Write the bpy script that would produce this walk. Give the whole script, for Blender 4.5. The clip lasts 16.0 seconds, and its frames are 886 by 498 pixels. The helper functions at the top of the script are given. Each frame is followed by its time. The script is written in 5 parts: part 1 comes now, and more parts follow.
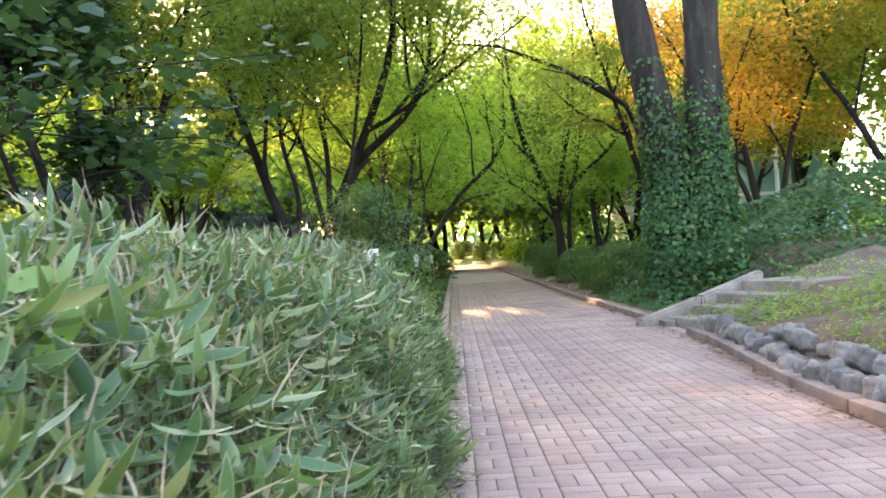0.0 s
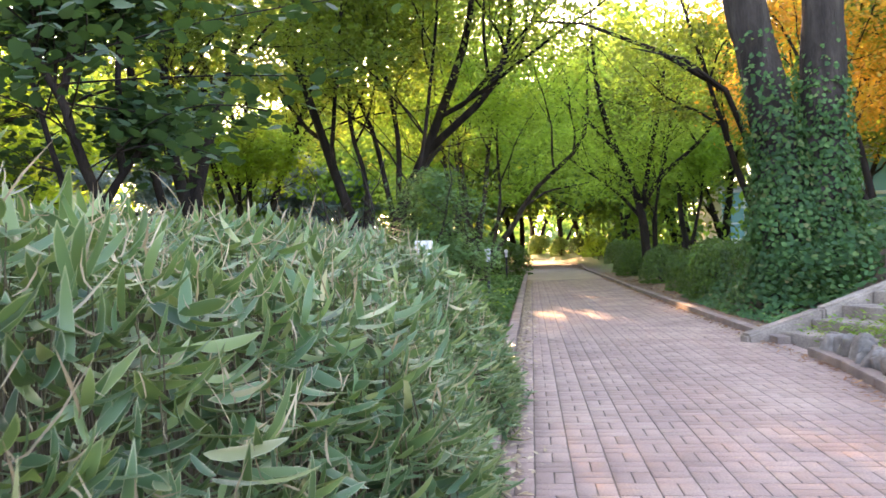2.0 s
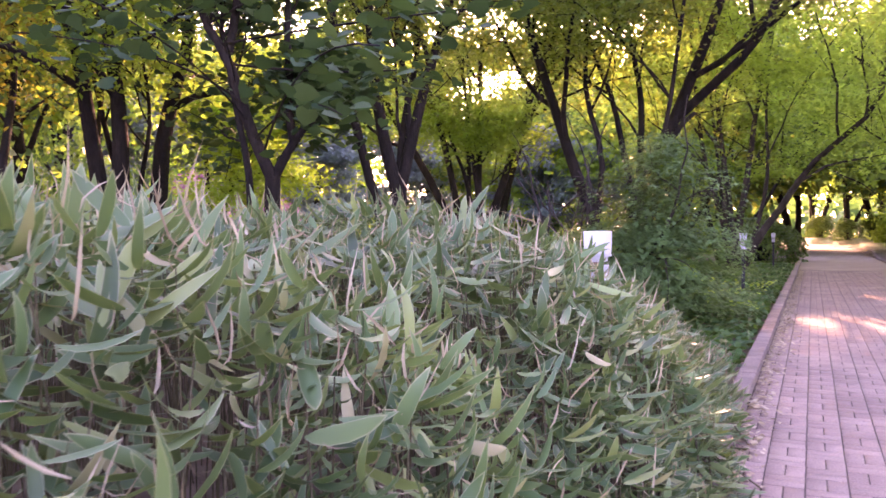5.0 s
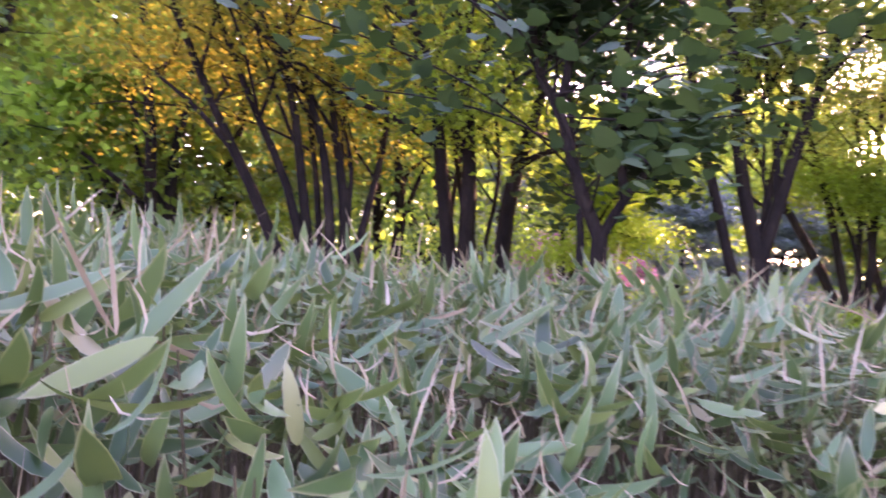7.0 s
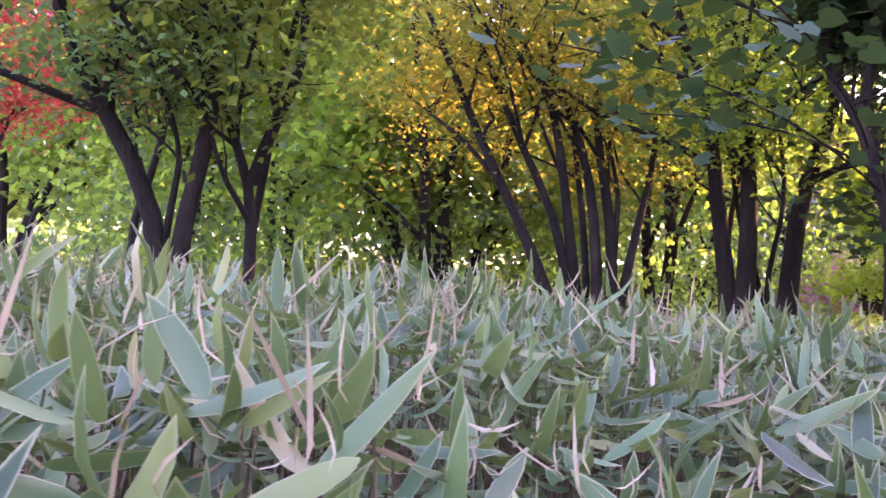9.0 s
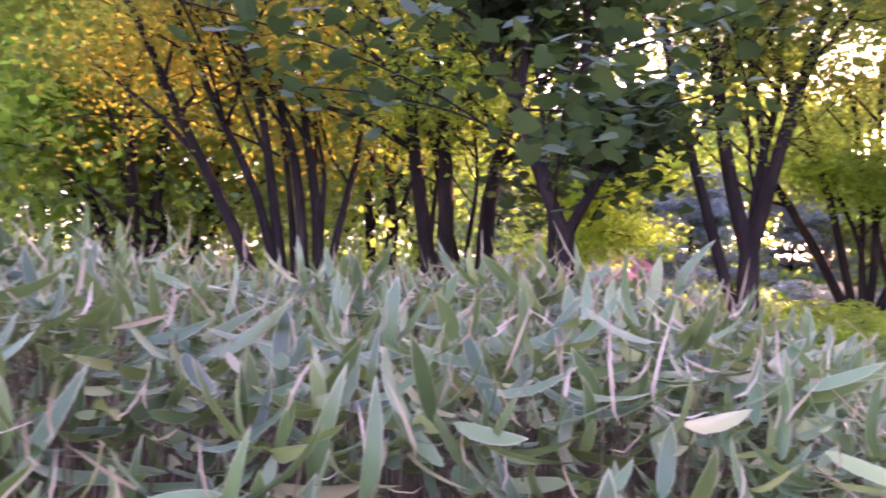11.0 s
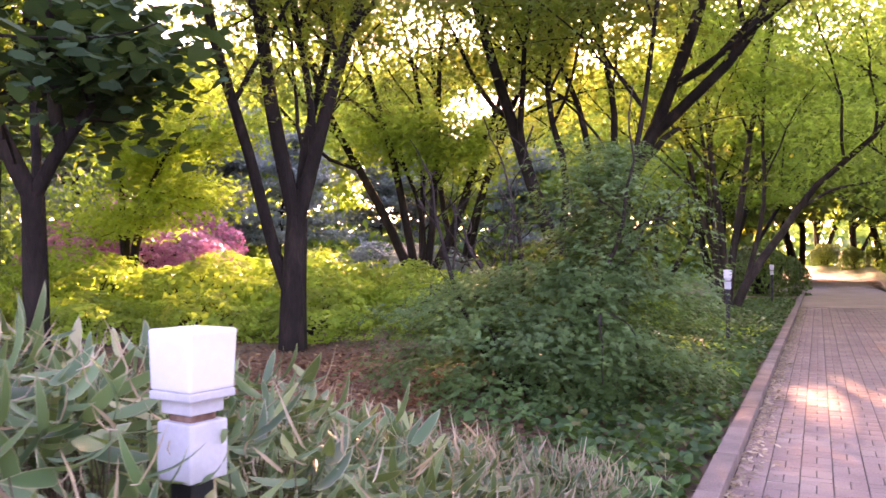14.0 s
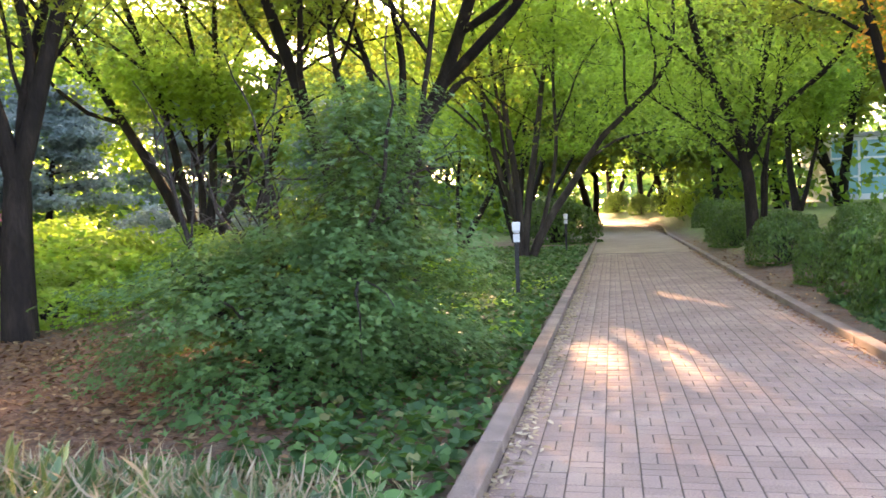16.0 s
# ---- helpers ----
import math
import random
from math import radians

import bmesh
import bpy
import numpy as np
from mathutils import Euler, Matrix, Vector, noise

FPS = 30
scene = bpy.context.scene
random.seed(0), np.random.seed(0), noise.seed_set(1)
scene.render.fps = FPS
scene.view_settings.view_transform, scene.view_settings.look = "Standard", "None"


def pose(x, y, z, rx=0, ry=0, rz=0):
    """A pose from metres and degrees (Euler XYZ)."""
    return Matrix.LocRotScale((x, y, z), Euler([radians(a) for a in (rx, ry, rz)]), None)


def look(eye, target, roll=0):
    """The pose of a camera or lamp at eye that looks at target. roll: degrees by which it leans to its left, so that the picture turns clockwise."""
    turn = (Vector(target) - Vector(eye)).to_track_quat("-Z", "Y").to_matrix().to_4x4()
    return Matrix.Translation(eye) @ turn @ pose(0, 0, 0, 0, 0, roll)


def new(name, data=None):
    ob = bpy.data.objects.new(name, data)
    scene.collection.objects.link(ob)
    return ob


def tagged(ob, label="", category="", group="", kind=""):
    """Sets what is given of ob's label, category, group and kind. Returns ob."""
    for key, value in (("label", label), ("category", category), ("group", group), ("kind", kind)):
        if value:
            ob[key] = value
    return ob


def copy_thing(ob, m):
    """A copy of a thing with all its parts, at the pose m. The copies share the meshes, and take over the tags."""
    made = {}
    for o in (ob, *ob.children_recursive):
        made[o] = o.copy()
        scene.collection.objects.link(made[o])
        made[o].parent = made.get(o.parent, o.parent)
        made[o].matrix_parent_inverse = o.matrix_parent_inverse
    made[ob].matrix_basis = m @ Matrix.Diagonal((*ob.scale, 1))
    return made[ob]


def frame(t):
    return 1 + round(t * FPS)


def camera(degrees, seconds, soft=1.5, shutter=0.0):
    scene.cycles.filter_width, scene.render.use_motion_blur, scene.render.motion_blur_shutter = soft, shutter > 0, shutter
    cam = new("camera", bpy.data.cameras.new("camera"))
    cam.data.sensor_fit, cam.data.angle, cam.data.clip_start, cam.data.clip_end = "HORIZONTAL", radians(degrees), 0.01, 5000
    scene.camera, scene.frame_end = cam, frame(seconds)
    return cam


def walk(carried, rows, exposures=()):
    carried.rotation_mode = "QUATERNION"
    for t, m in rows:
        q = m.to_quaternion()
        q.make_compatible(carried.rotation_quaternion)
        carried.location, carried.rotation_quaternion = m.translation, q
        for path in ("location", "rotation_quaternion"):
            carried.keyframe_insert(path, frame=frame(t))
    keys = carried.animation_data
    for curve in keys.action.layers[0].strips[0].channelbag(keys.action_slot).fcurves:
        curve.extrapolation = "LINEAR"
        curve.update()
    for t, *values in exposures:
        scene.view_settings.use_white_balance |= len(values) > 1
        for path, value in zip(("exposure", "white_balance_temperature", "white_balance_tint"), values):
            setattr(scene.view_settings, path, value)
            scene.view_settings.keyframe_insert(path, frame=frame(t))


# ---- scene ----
cam = camera(59.1, 16.0, soft=1.6, shutter=0.25)
PATH = [
    (0, (0.209, 5.323, 1.179), (0.182, 7.323, 1.203), -3.6),
    (0.5, (0.253, 5.719, 1.196), (0.29, 7.718, 1.224), -4.4),
    (1, (0.247, 6.06, 1.23), (0.278, 8.059, 1.268), -4.0),
    (1.5, (0.312, 6.423, 1.208), (0.226, 8.421, 1.236), -2.4),
    (2, (0.277, 6.823, 1.192), (0.052, 8.81, 1.208), -1.9),
    (2.5, (0.283, 7.205, 1.208), (-0.011, 9.183, 1.24), -2.7),
    (3, (0.402, 7.577, 1.198), (0.063, 9.547, 1.222), -1.4),
    (3.2, (0.38, 7.748, 1.191), (0.036, 9.718, 1.215), -0.7),
    (5.3, (0.495, 9.407, 1.31), (-0.408, 11.191, 1.285), -0.9),
    (5.5, (0.464, 9.573, 1.309), (-0.458, 11.348, 1.298), -1.2),
    (6, (0.519, 9.87, 1.328), (-0.571, 11.547, 1.354), 0.8),
    (6.5, (0.47, 10.1, 1.355), (-0.855, 11.598, 1.396), 3.6),
    (7, (0.351, 10.206, 1.377), (-1.226, 11.432, 1.47), 3.8),
    (7.2, (0.309, 10.234, 1.404), (-1.37, 11.316, 1.509), 3.7),
    (7.5, (0.263, 10.192, 1.456), (-1.528, 11.077, 1.552), 3.8),
    (8, (0.166, 10.184, 1.492), (-1.725, 10.832, 1.579), 4.5),
    (8.2, (0.133, 10.198, 1.495), (-1.775, 10.794, 1.581), 4.9),
    (10.3, (0.174, 10.778, 1.453), (-1.653, 11.582, 1.579), 1.7),
    (10.5, (0.314, 10.837, 1.507), (-1.48, 11.716, 1.613), 2.2),
    (11, (0.402, 10.944, 1.385), (-1.197, 12.14, 1.494), 1.9),
    (11.5, (0.343, 11.16, 1.435), (-1.021, 12.62, 1.522), 2.6),
    (12, (0.345, 11.456, 1.451), (-0.889, 13.028, 1.549), 1.1),
    (12.5, (0.465, 11.697, 1.454), (-0.678, 13.337, 1.531), 0.5),
    (13, (0.553, 11.951, 1.459), (-0.458, 13.676, 1.495), -0.5),
    (13.5, (0.556, 12.245, 1.475), (-0.333, 14.036, 1.495), -1.3),
    (14, (0.58, 12.516, 1.48), (-0.286, 14.319, 1.51), -0.0),
    (14.5, (0.654, 12.745, 1.504), (-0.172, 14.567, 1.525), 0.7),
    (15, (0.66, 13.082, 1.495), (-0.008, 14.968, 1.473), -1.4),
    (15.5, (0.672, 13.447, 1.501), (0.167, 15.381, 1.448), -2.3),
    (16, (0.749, 13.786, 1.503), (0.323, 15.738, 1.414), -2.2),
]

EXPOSURES = [(0.0, 3.60, 7050, 22), (3.2, 3.66, 7150, 44), (5.3, 3.72, 6950, 76), (8.2, 3.84, 6550, 72),
             (10.3, 3.88, 6600, 78), (12.0, 3.78, 6900, 88), (13.2, 3.70, 7200, 86), (14.5, 3.68, 7350, 52), (16.0, 3.76, 7150, 30)]
walk(cam, [(t, look(eye, target, roll)) for t, eye, target, roll in PATH], EXPOSURES)

# ---------------------------------------------------------------- light
SUN_DIR = Vector((-0.236, 0.928, 0.289)).normalized()
world = bpy.data.worlds.new("sky")
scene.world = world
world.use_nodes = True
wn = world.node_tree.nodes
sky = wn.new("ShaderNodeTexSky")
sky.sky_type = "NISHITA"
sky.sun_disc = False
sky.sun_elevation = math.asin(SUN_DIR.z)
sky.sun_rotation = math.atan2(SUN_DIR.x, SUN_DIR.y)
sky.air_density, sky.dust_density, sky.ozone_density = 1.0, 2.5, 1.0
wn["Background"].inputs["Strength"].default_value = 0.15
world.node_tree.links.new(sky.outputs["Color"], wn["Background"].inputs["Color"])

sun_data = bpy.data.lights.new("sun", "SUN")
sun_data.energy = 3.2
sun_data.angle = radians(0.6)
sun_data.color = (1.0, 0.64, 0.33)
sun = new("sun", sun_data)
sun.matrix_world = look(SUN_DIR * 100, (0, 0, 0))


# ---------------------------------------------------------------- materials
def base_mat(name):
    m = bpy.data.materials.new(name)
    m.use_nodes = True
    nt = m.node_tree
    return m, nt, nt.nodes, nt.links, nt.nodes["Principled BSDF"]


def ramp(nodes, stops):
    r = nodes.new("ShaderNodeValToRGB")
    els = r.color_ramp.elements
    while len(els) < len(stops):
        els.new(0.5)
    for el, (p, c) in zip(els, stops):
        el.position, el.color = p, (*c, 1)
    return r


def noisy(name, stops, scale=6.0, fine=60.0, rough=0.9, bump=0.4, dist=0.02, per_object=0.0, stretch=(1, 1, 1), per_island=0.0, grain=0.55):
    """A rough surface: coarse colour patches by stops, fine grain and bump."""
    m, nt, nodes, links, bsdf = base_mat(name)
    tc = nodes.new("ShaderNodeTexCoord")
    geo = nodes.new("ShaderNodeNewGeometry")
    mp = nodes.new("ShaderNodeMapping")
    mp.inputs["Scale"].default_value = stretch
    links.new(geo.outputs["Position"], mp.inputs["Vector"])
    n1 = nodes.new("ShaderNodeTexNoise")
    n1.inputs["Scale"].default_value, n1.inputs["Detail"].default_value = scale, 6
    links.new(mp.outputs["Vector"], n1.inputs["Vector"])
    n2 = nodes.new("ShaderNodeTexNoise")
    n2.inputs["Scale"].default_value, n2.inputs["Detail"].default_value = fine, 5
    links.new(mp.outputs["Vector"], n2.inputs["Vector"])
    r = ramp(nodes, stops)
    links.new(n1.outputs["Fac"], r.inputs["Fac"])
    mix = nodes.new("ShaderNodeMixRGB")
    mix.blend_type = "OVERLAY"
    mix.inputs["Fac"].default_value = grain
    links.new(r.outputs["Color"], mix.inputs["Color1"])
    links.new(n2.outputs["Fac"], mix.inputs["Color2"])
    out = mix.outputs["Color"]
    if per_object or per_island:
        hsv = nodes.new("ShaderNodeHueSaturation")
        mr = nodes.new("ShaderNodeMapRange")
        amount = per_object or per_island
        mr.inputs["To Min"].default_value, mr.inputs["To Max"].default_value = 1 - amount, 1 + amount
        if per_object:
            oi = nodes.new("ShaderNodeObjectInfo")
            links.new(oi.outputs["Random"], mr.inputs["Value"])
        else:
            links.new(geo.outputs["Random Per Island"], mr.inputs["Value"])
        links.new(mr.outputs["Result"], hsv.inputs["Value"])
        links.new(out, hsv.inputs["Color"])
        out = hsv.outputs["Color"]
    links.new(out, bsdf.inputs["Base Color"])
    bsdf.inputs["Roughness"].default_value = rough
    bsdf.inputs["Specular IOR Level"].default_value = 0.3
    b = nodes.new("ShaderNodeBump")
    b.inputs["Strength"].default_value, b.inputs["Distance"].default_value = bump, dist
    links.new(n2.outputs["Fac"], b.inputs["Height"])
    links.new(b.outputs["Normal"], bsdf.inputs["Normal"])
    return m


def leaf_mat(name, stops, trans, amount=0.5, rough=0.5, rim=None, spec=0.3):
    """A leaf: colour by island, light passing through, optional pale rim from the 'rim' attribute."""
    m, nt, nodes, links, bsdf = base_mat(name)
    geo = nodes.new("ShaderNodeNewGeometry")
    r = ramp(nodes, stops)
    links.new(geo.outputs["Random Per Island"], r.inputs["Fac"])
    ns = nodes.new("ShaderNodeTexNoise")
    ns.inputs["Scale"].default_value, ns.inputs["Detail"].default_value = 0.9, 3
    links.new(geo.outputs["Position"], ns.inputs["Vector"])
    mr = nodes.new("ShaderNodeMapRange")
    mr.inputs["From Min"].default_value, mr.inputs["From Max"].default_value = 0.3, 0.7
    mr.inputs["To Min"].default_value, mr.inputs["To Max"].default_value = 0.7, 1.3
    links.new(ns.outputs["Fac"], mr.inputs["Value"])
    hsv = nodes.new("ShaderNodeHueSaturation")
    links.new(mr.outputs["Result"], hsv.inputs["Value"])
    links.new(r.outputs["Color"], hsv.inputs["Color"])
    col = hsv.outputs["Color"]
    tcol = None
    if rim:
        at = nodes.new("ShaderNodeAttribute")
        at.attribute_name = "rim"
        rr = nodes.new("ShaderNodeMapRange")
        rr.inputs["From Min"].default_value, rr.inputs["From Max"].default_value = 0.88, 1.0
        links.new(at.outputs["Fac"], rr.inputs["Value"])
        mx = nodes.new("ShaderNodeMixRGB")
        mx.inputs["Color2"].default_value = (*rim, 1)
        links.new(rr.outputs["Result"], mx.inputs["Fac"])
        links.new(col, mx.inputs["Color1"])
        col = mx.outputs["Color"]
    links.new(col, bsdf.inputs["Base Color"])
    bsdf.inputs["Roughness"].default_value = rough
    bsdf.inputs["Specular IOR Level"].default_value = spec
    tr = nodes.new("ShaderNodeBsdfTranslucent")
    tint = nodes.new("ShaderNodeMixRGB")
    tint.blend_type = "MULTIPLY"
    tint.inputs["Fac"].default_value = 0.6
    tint.inputs["Color1"].default_value = (*trans, 1)
    links.new(mr.outputs["Result"], tint.inputs["Color2"])
    links.new(tint.outputs["Color"], tr.inputs["Color"])
    mixs = nodes.new("ShaderNodeMixShader")
    mixs.inputs["Fac"].default_value = amount
    links.new(bsdf.outputs["BSDF"], mixs.inputs[1])
    links.new(tr.outputs["BSDF"], mixs.inputs[2])
    links.new(mixs.outputs["Shader"], nodes["Material Output"].inputs["Surface"])
    return m


M_SASA = leaf_mat("sasa_leaf", [(0, (0.022, 0.06, 0.026)), (0.4, (0.055, 0.125, 0.05)), (0.78, (0.12, 0.205, 0.09)), (0.94, (0.22, 0.28, 0.10)), (1, (0.38, 0.33, 0.18))], (0.20, 0.30, 0.06), 0.22, 0.38, rim=(0.36, 0.36, 0.21), spec=0.4)
M_STRAW = leaf_mat("dry_leaf", [(0, (0.26, 0.19, 0.11)), (0.6, (0.42, 0.33, 0.21)), (1, (0.52, 0.44, 0.31))], (0.4, 0.33, 0.2), 0.25, 0.7)
M_CANE = noisy("cane", [(0.3, (0.06, 0.05, 0.025)), (0.7, (0.14, 0.115, 0.06))], 8, 80, 0.6)
M_GREEN = leaf_mat("maple_leaf_green", [(0, (0.04, 0.10, 0.02)), (0.6, (0.075, 0.15, 0.025)), (1, (0.14, 0.20, 0.03))], (0.42, 0.66, 0.08), 0.55)
M_MID = leaf_mat("maple_leaf_olive", [(0, (0.04, 0.09, 0.02)), (0.6, (0.07, 0.13, 0.025)), (1, (0.14, 0.16, 0.025))], (0.36, 0.46, 0.05), 0.42)
M_DARK = leaf_mat("leaf_dark_green", [(0, (0.04, 0.10, 0.036)), (0.7, (0.078, 0.165, 0.054)), (1, (0.125, 0.215, 0.07))], (0.18, 0.34, 0.06), 0.38)
M_BIG = leaf_mat("broad_leaf", [(0, (0.022, 0.058, 0.03)), (0.7, (0.042, 0.09, 0.044)), (1, (0.075, 0.12, 0.045))], (0.09, 0.18, 0.03), 0.22, 0.6, spec=0.15)
M_YELLOW = leaf_mat("maple_leaf_yellow", [(0, (0.13, 0.21, 0.02)), (0.6, (0.20, 0.27, 0.025)), (1, (0.28, 0.28, 0.03))], (0.40, 0.66, 0.06), 0.5)
M_GOLD = leaf_mat("maple_leaf_gold", [(0, (0.07, 0.11, 0.02)), (0.5, (0.18, 0.17, 0.02)), (1, (0.32, 0.20, 0.02))], (0.46, 0.46, 0.05), 0.5)
M_ORANGE = leaf_mat("maple_leaf_orange", [(0, (0.20, 0.20, 0.02)), (0.5, (0.42, 0.26, 0.03)), (1, (0.50, 0.15, 0.03))], (0.90, 0.50, 0.05), 0.5)
M_RED = leaf_mat("maple_leaf_red", [(0, (0.30, 0.04, 0.03)), (1, (0.45, 0.12, 0.06))], (0.7, 0.12, 0.08), 0.45)
M_PINK = leaf_mat("maple_leaf_pink", [(0, (0.38, 0.12, 0.26)), (0.6, (0.54, 0.22, 0.40)), (1, (0.62, 0.34, 0.46))], (0.62, 0.26, 0.42), 0.3)
M_IVY = leaf_mat("ivy_leaf", [(0, (0.02, 0.065, 0.025)), (0.55, (0.04, 0.11, 0.035)), (0.92, (0.09, 0.18, 0.05)), (1, (0.17, 0.15, 0.06))], (0.12, 0.26, 0.03), 0.28, 0.55, spec=0.25)
M_BOX = leaf_mat("boxwood_leaf", [(0, (0.02, 0.055, 0.015)), (0.6, (0.05, 0.115, 0.026)), (1, (0.11, 0.20, 0.036))], (0.20, 0.34, 0.04), 0.25, 0.4)
M_LIME = leaf_mat("lime_shrub_leaf", [(0, (0.12, 0.22, 0.03)), (0.6, (0.20, 0.31, 0.04)), (1, (0.30, 0.36, 0.05))], (0.42, 0.70, 0.07), 0.45)
M_PINE = leaf_mat("blue_pine_needle", [(0, (0.08, 0.125, 0.115)), (0.6, (0.14, 0.19, 0.18)), (1, (0.21, 0.26, 0.25))], (0.30, 0.40, 0.36), 0.42, 0.6)
M_WEED = leaf_mat("weed_leaf", [(0, (0.07, 0.16, 0.03)), (0.6, (0.13, 0.24, 0.05)), (1, (0.24, 0.30, 0.06))], (0.35, 0.5, 0.06), 0.35)
M_LITTER = leaf_mat("fallen_leaf", [(0, (0.10, 0.05, 0.03)), (0.5, (0.22, 0.11, 0.06)), (0.85, (0.32, 0.18, 0.09)), (1, (0.45, 0.33, 0.18))], (0.3, 0.15, 0.06), 0.15, 0.8)
M_BARK = noisy("maple_bark", [(0.3, (0.010, 0.0075, 0.0062)), (0.55, (0.020, 0.0145, 0.012)), (0.75, (0.042, 0.031, 0.025))], 4, 30, 0.95, 0.8, 0.03, stretch=(1, 1, 0.25))
M_BARK_GREY = noisy("grey_bark", [(0.3, (0.022, 0.017, 0.014)), (0.55, (0.042, 0.033, 0.027)), (0.75, (0.085, 0.07, 0.057))], 5, 34, 0.95, 1.0, 0.04, stretch=(1, 1, 0.2))
M_PAVER = noisy("clay_paver", [(0.25, (0.205, 0.145, 0.12)), (0.5, (0.275, 0.198, 0.16)), (0.75, (0.35, 0.262, 0.205))], 1.1, 90, 0.88, 0.35, 0.006, per_object=0.10)
M_PAVERS = noisy("clay_pavers_field", [(0.25, (0.205, 0.145, 0.12)), (0.5, (0.275, 0.198, 0.16)), (0.75, (0.35, 0.262, 0.205))], 1.1, 90, 0.88, 0.35, 0.006, per_island=0.10)
# joint sand, its tone darkened to hold the shadow between the pavers
M_SAND_SHADE = noisy("sand_joint_shade", [(0.3, (0.06, 0.043, 0.034)), (0.7, (0.12, 0.09, 0.07))], 2.0, 70, 0.95, 0.5, 0.01)
M_SANDPATH = noisy("sandy_path", [(0.25, (0.24, 0.175, 0.13)), (0.5, (0.31, 0.23, 0.168)), (0.75, (0.38, 0.29, 0.21))], 0.8, 40, 0.92, 0.3, 0.01)
M_KERB = noisy("kerb_granite", [(0.3, (0.155, 0.115, 0.094)), (0.55, (0.225, 0.172, 0.14)), (0.8, (0.29, 0.23, 0.188))], 3, 120, 0.9, 0.5, 0.008, per_object=0.12)
M_CONC = noisy("worn_concrete", [(0.3, (0.18, 0.14, 0.11)), (0.55, (0.27, 0.22, 0.175)), (0.8, (0.35, 0.29, 0.235))], 3, 40, 0.92, 0.5, 0.01)
M_ROCK = noisy("grey_rock", [(0.25, (0.10, 0.082, 0.066)), (0.5, (0.175, 0.15, 0.125)), (0.78, (0.27, 0.24, 0.20))], 5, 22, 0.92, 0.7, 0.02, per_object=0.2)
M_WHITE = noisy("lamp_diffuser", [(0.3, (0.60, 0.60, 0.63)), (0.7, (0.68, 0.68, 0.71))], 4, 50, 0.45, 0.05, 0.002, grain=0.12)
M_GREYPAINT = noisy("grey_painted_metal", [(0.3, (0.42, 0.42, 0.44)), (0.7, (0.55, 0.55, 0.56))], 9, 80, 0.5, 0.1, 0.002, grain=0.12)
M_RUST = noisy("rusty_collar", [(0.3, (0.12, 0.05, 0.03)), (0.7, (0.26, 0.16, 0.12))], 14, 60, 0.8, 0.3, 0.004)
M_BLACK = noisy("black_painted_steel", [(0.3, (0.010, 0.011, 0.012)), (0.7, (0.022, 0.023, 0.024))], 9, 90, 0.45, 0.1, 0.002)
M_WALL = noisy("pale_wall", [(0.3, (0.62, 0.64, 0.68)), (0.7, (0.74, 0.75, 0.78))], 0.7, 30, 0.8, 0.1)
M_ROOF = noisy("roof_slab", [(0.3, (0.30, 0.30, 0.31)), (0.7, (0.40, 0.40, 0.41))], 1, 30, 0.8, 0.1)


def glass_mat():
    m, nt, nodes, links, bsdf = base_mat("window_glass")
    bsdf.inputs["Base Color"].default_value = (0.20, 0.42, 0.50, 1)
    bsdf.inputs["Roughness"].default_value = 0.08
    bsdf.inputs["Specular IOR Level"].default_value = 0.8
    return m


M_GLASS = glass_mat()


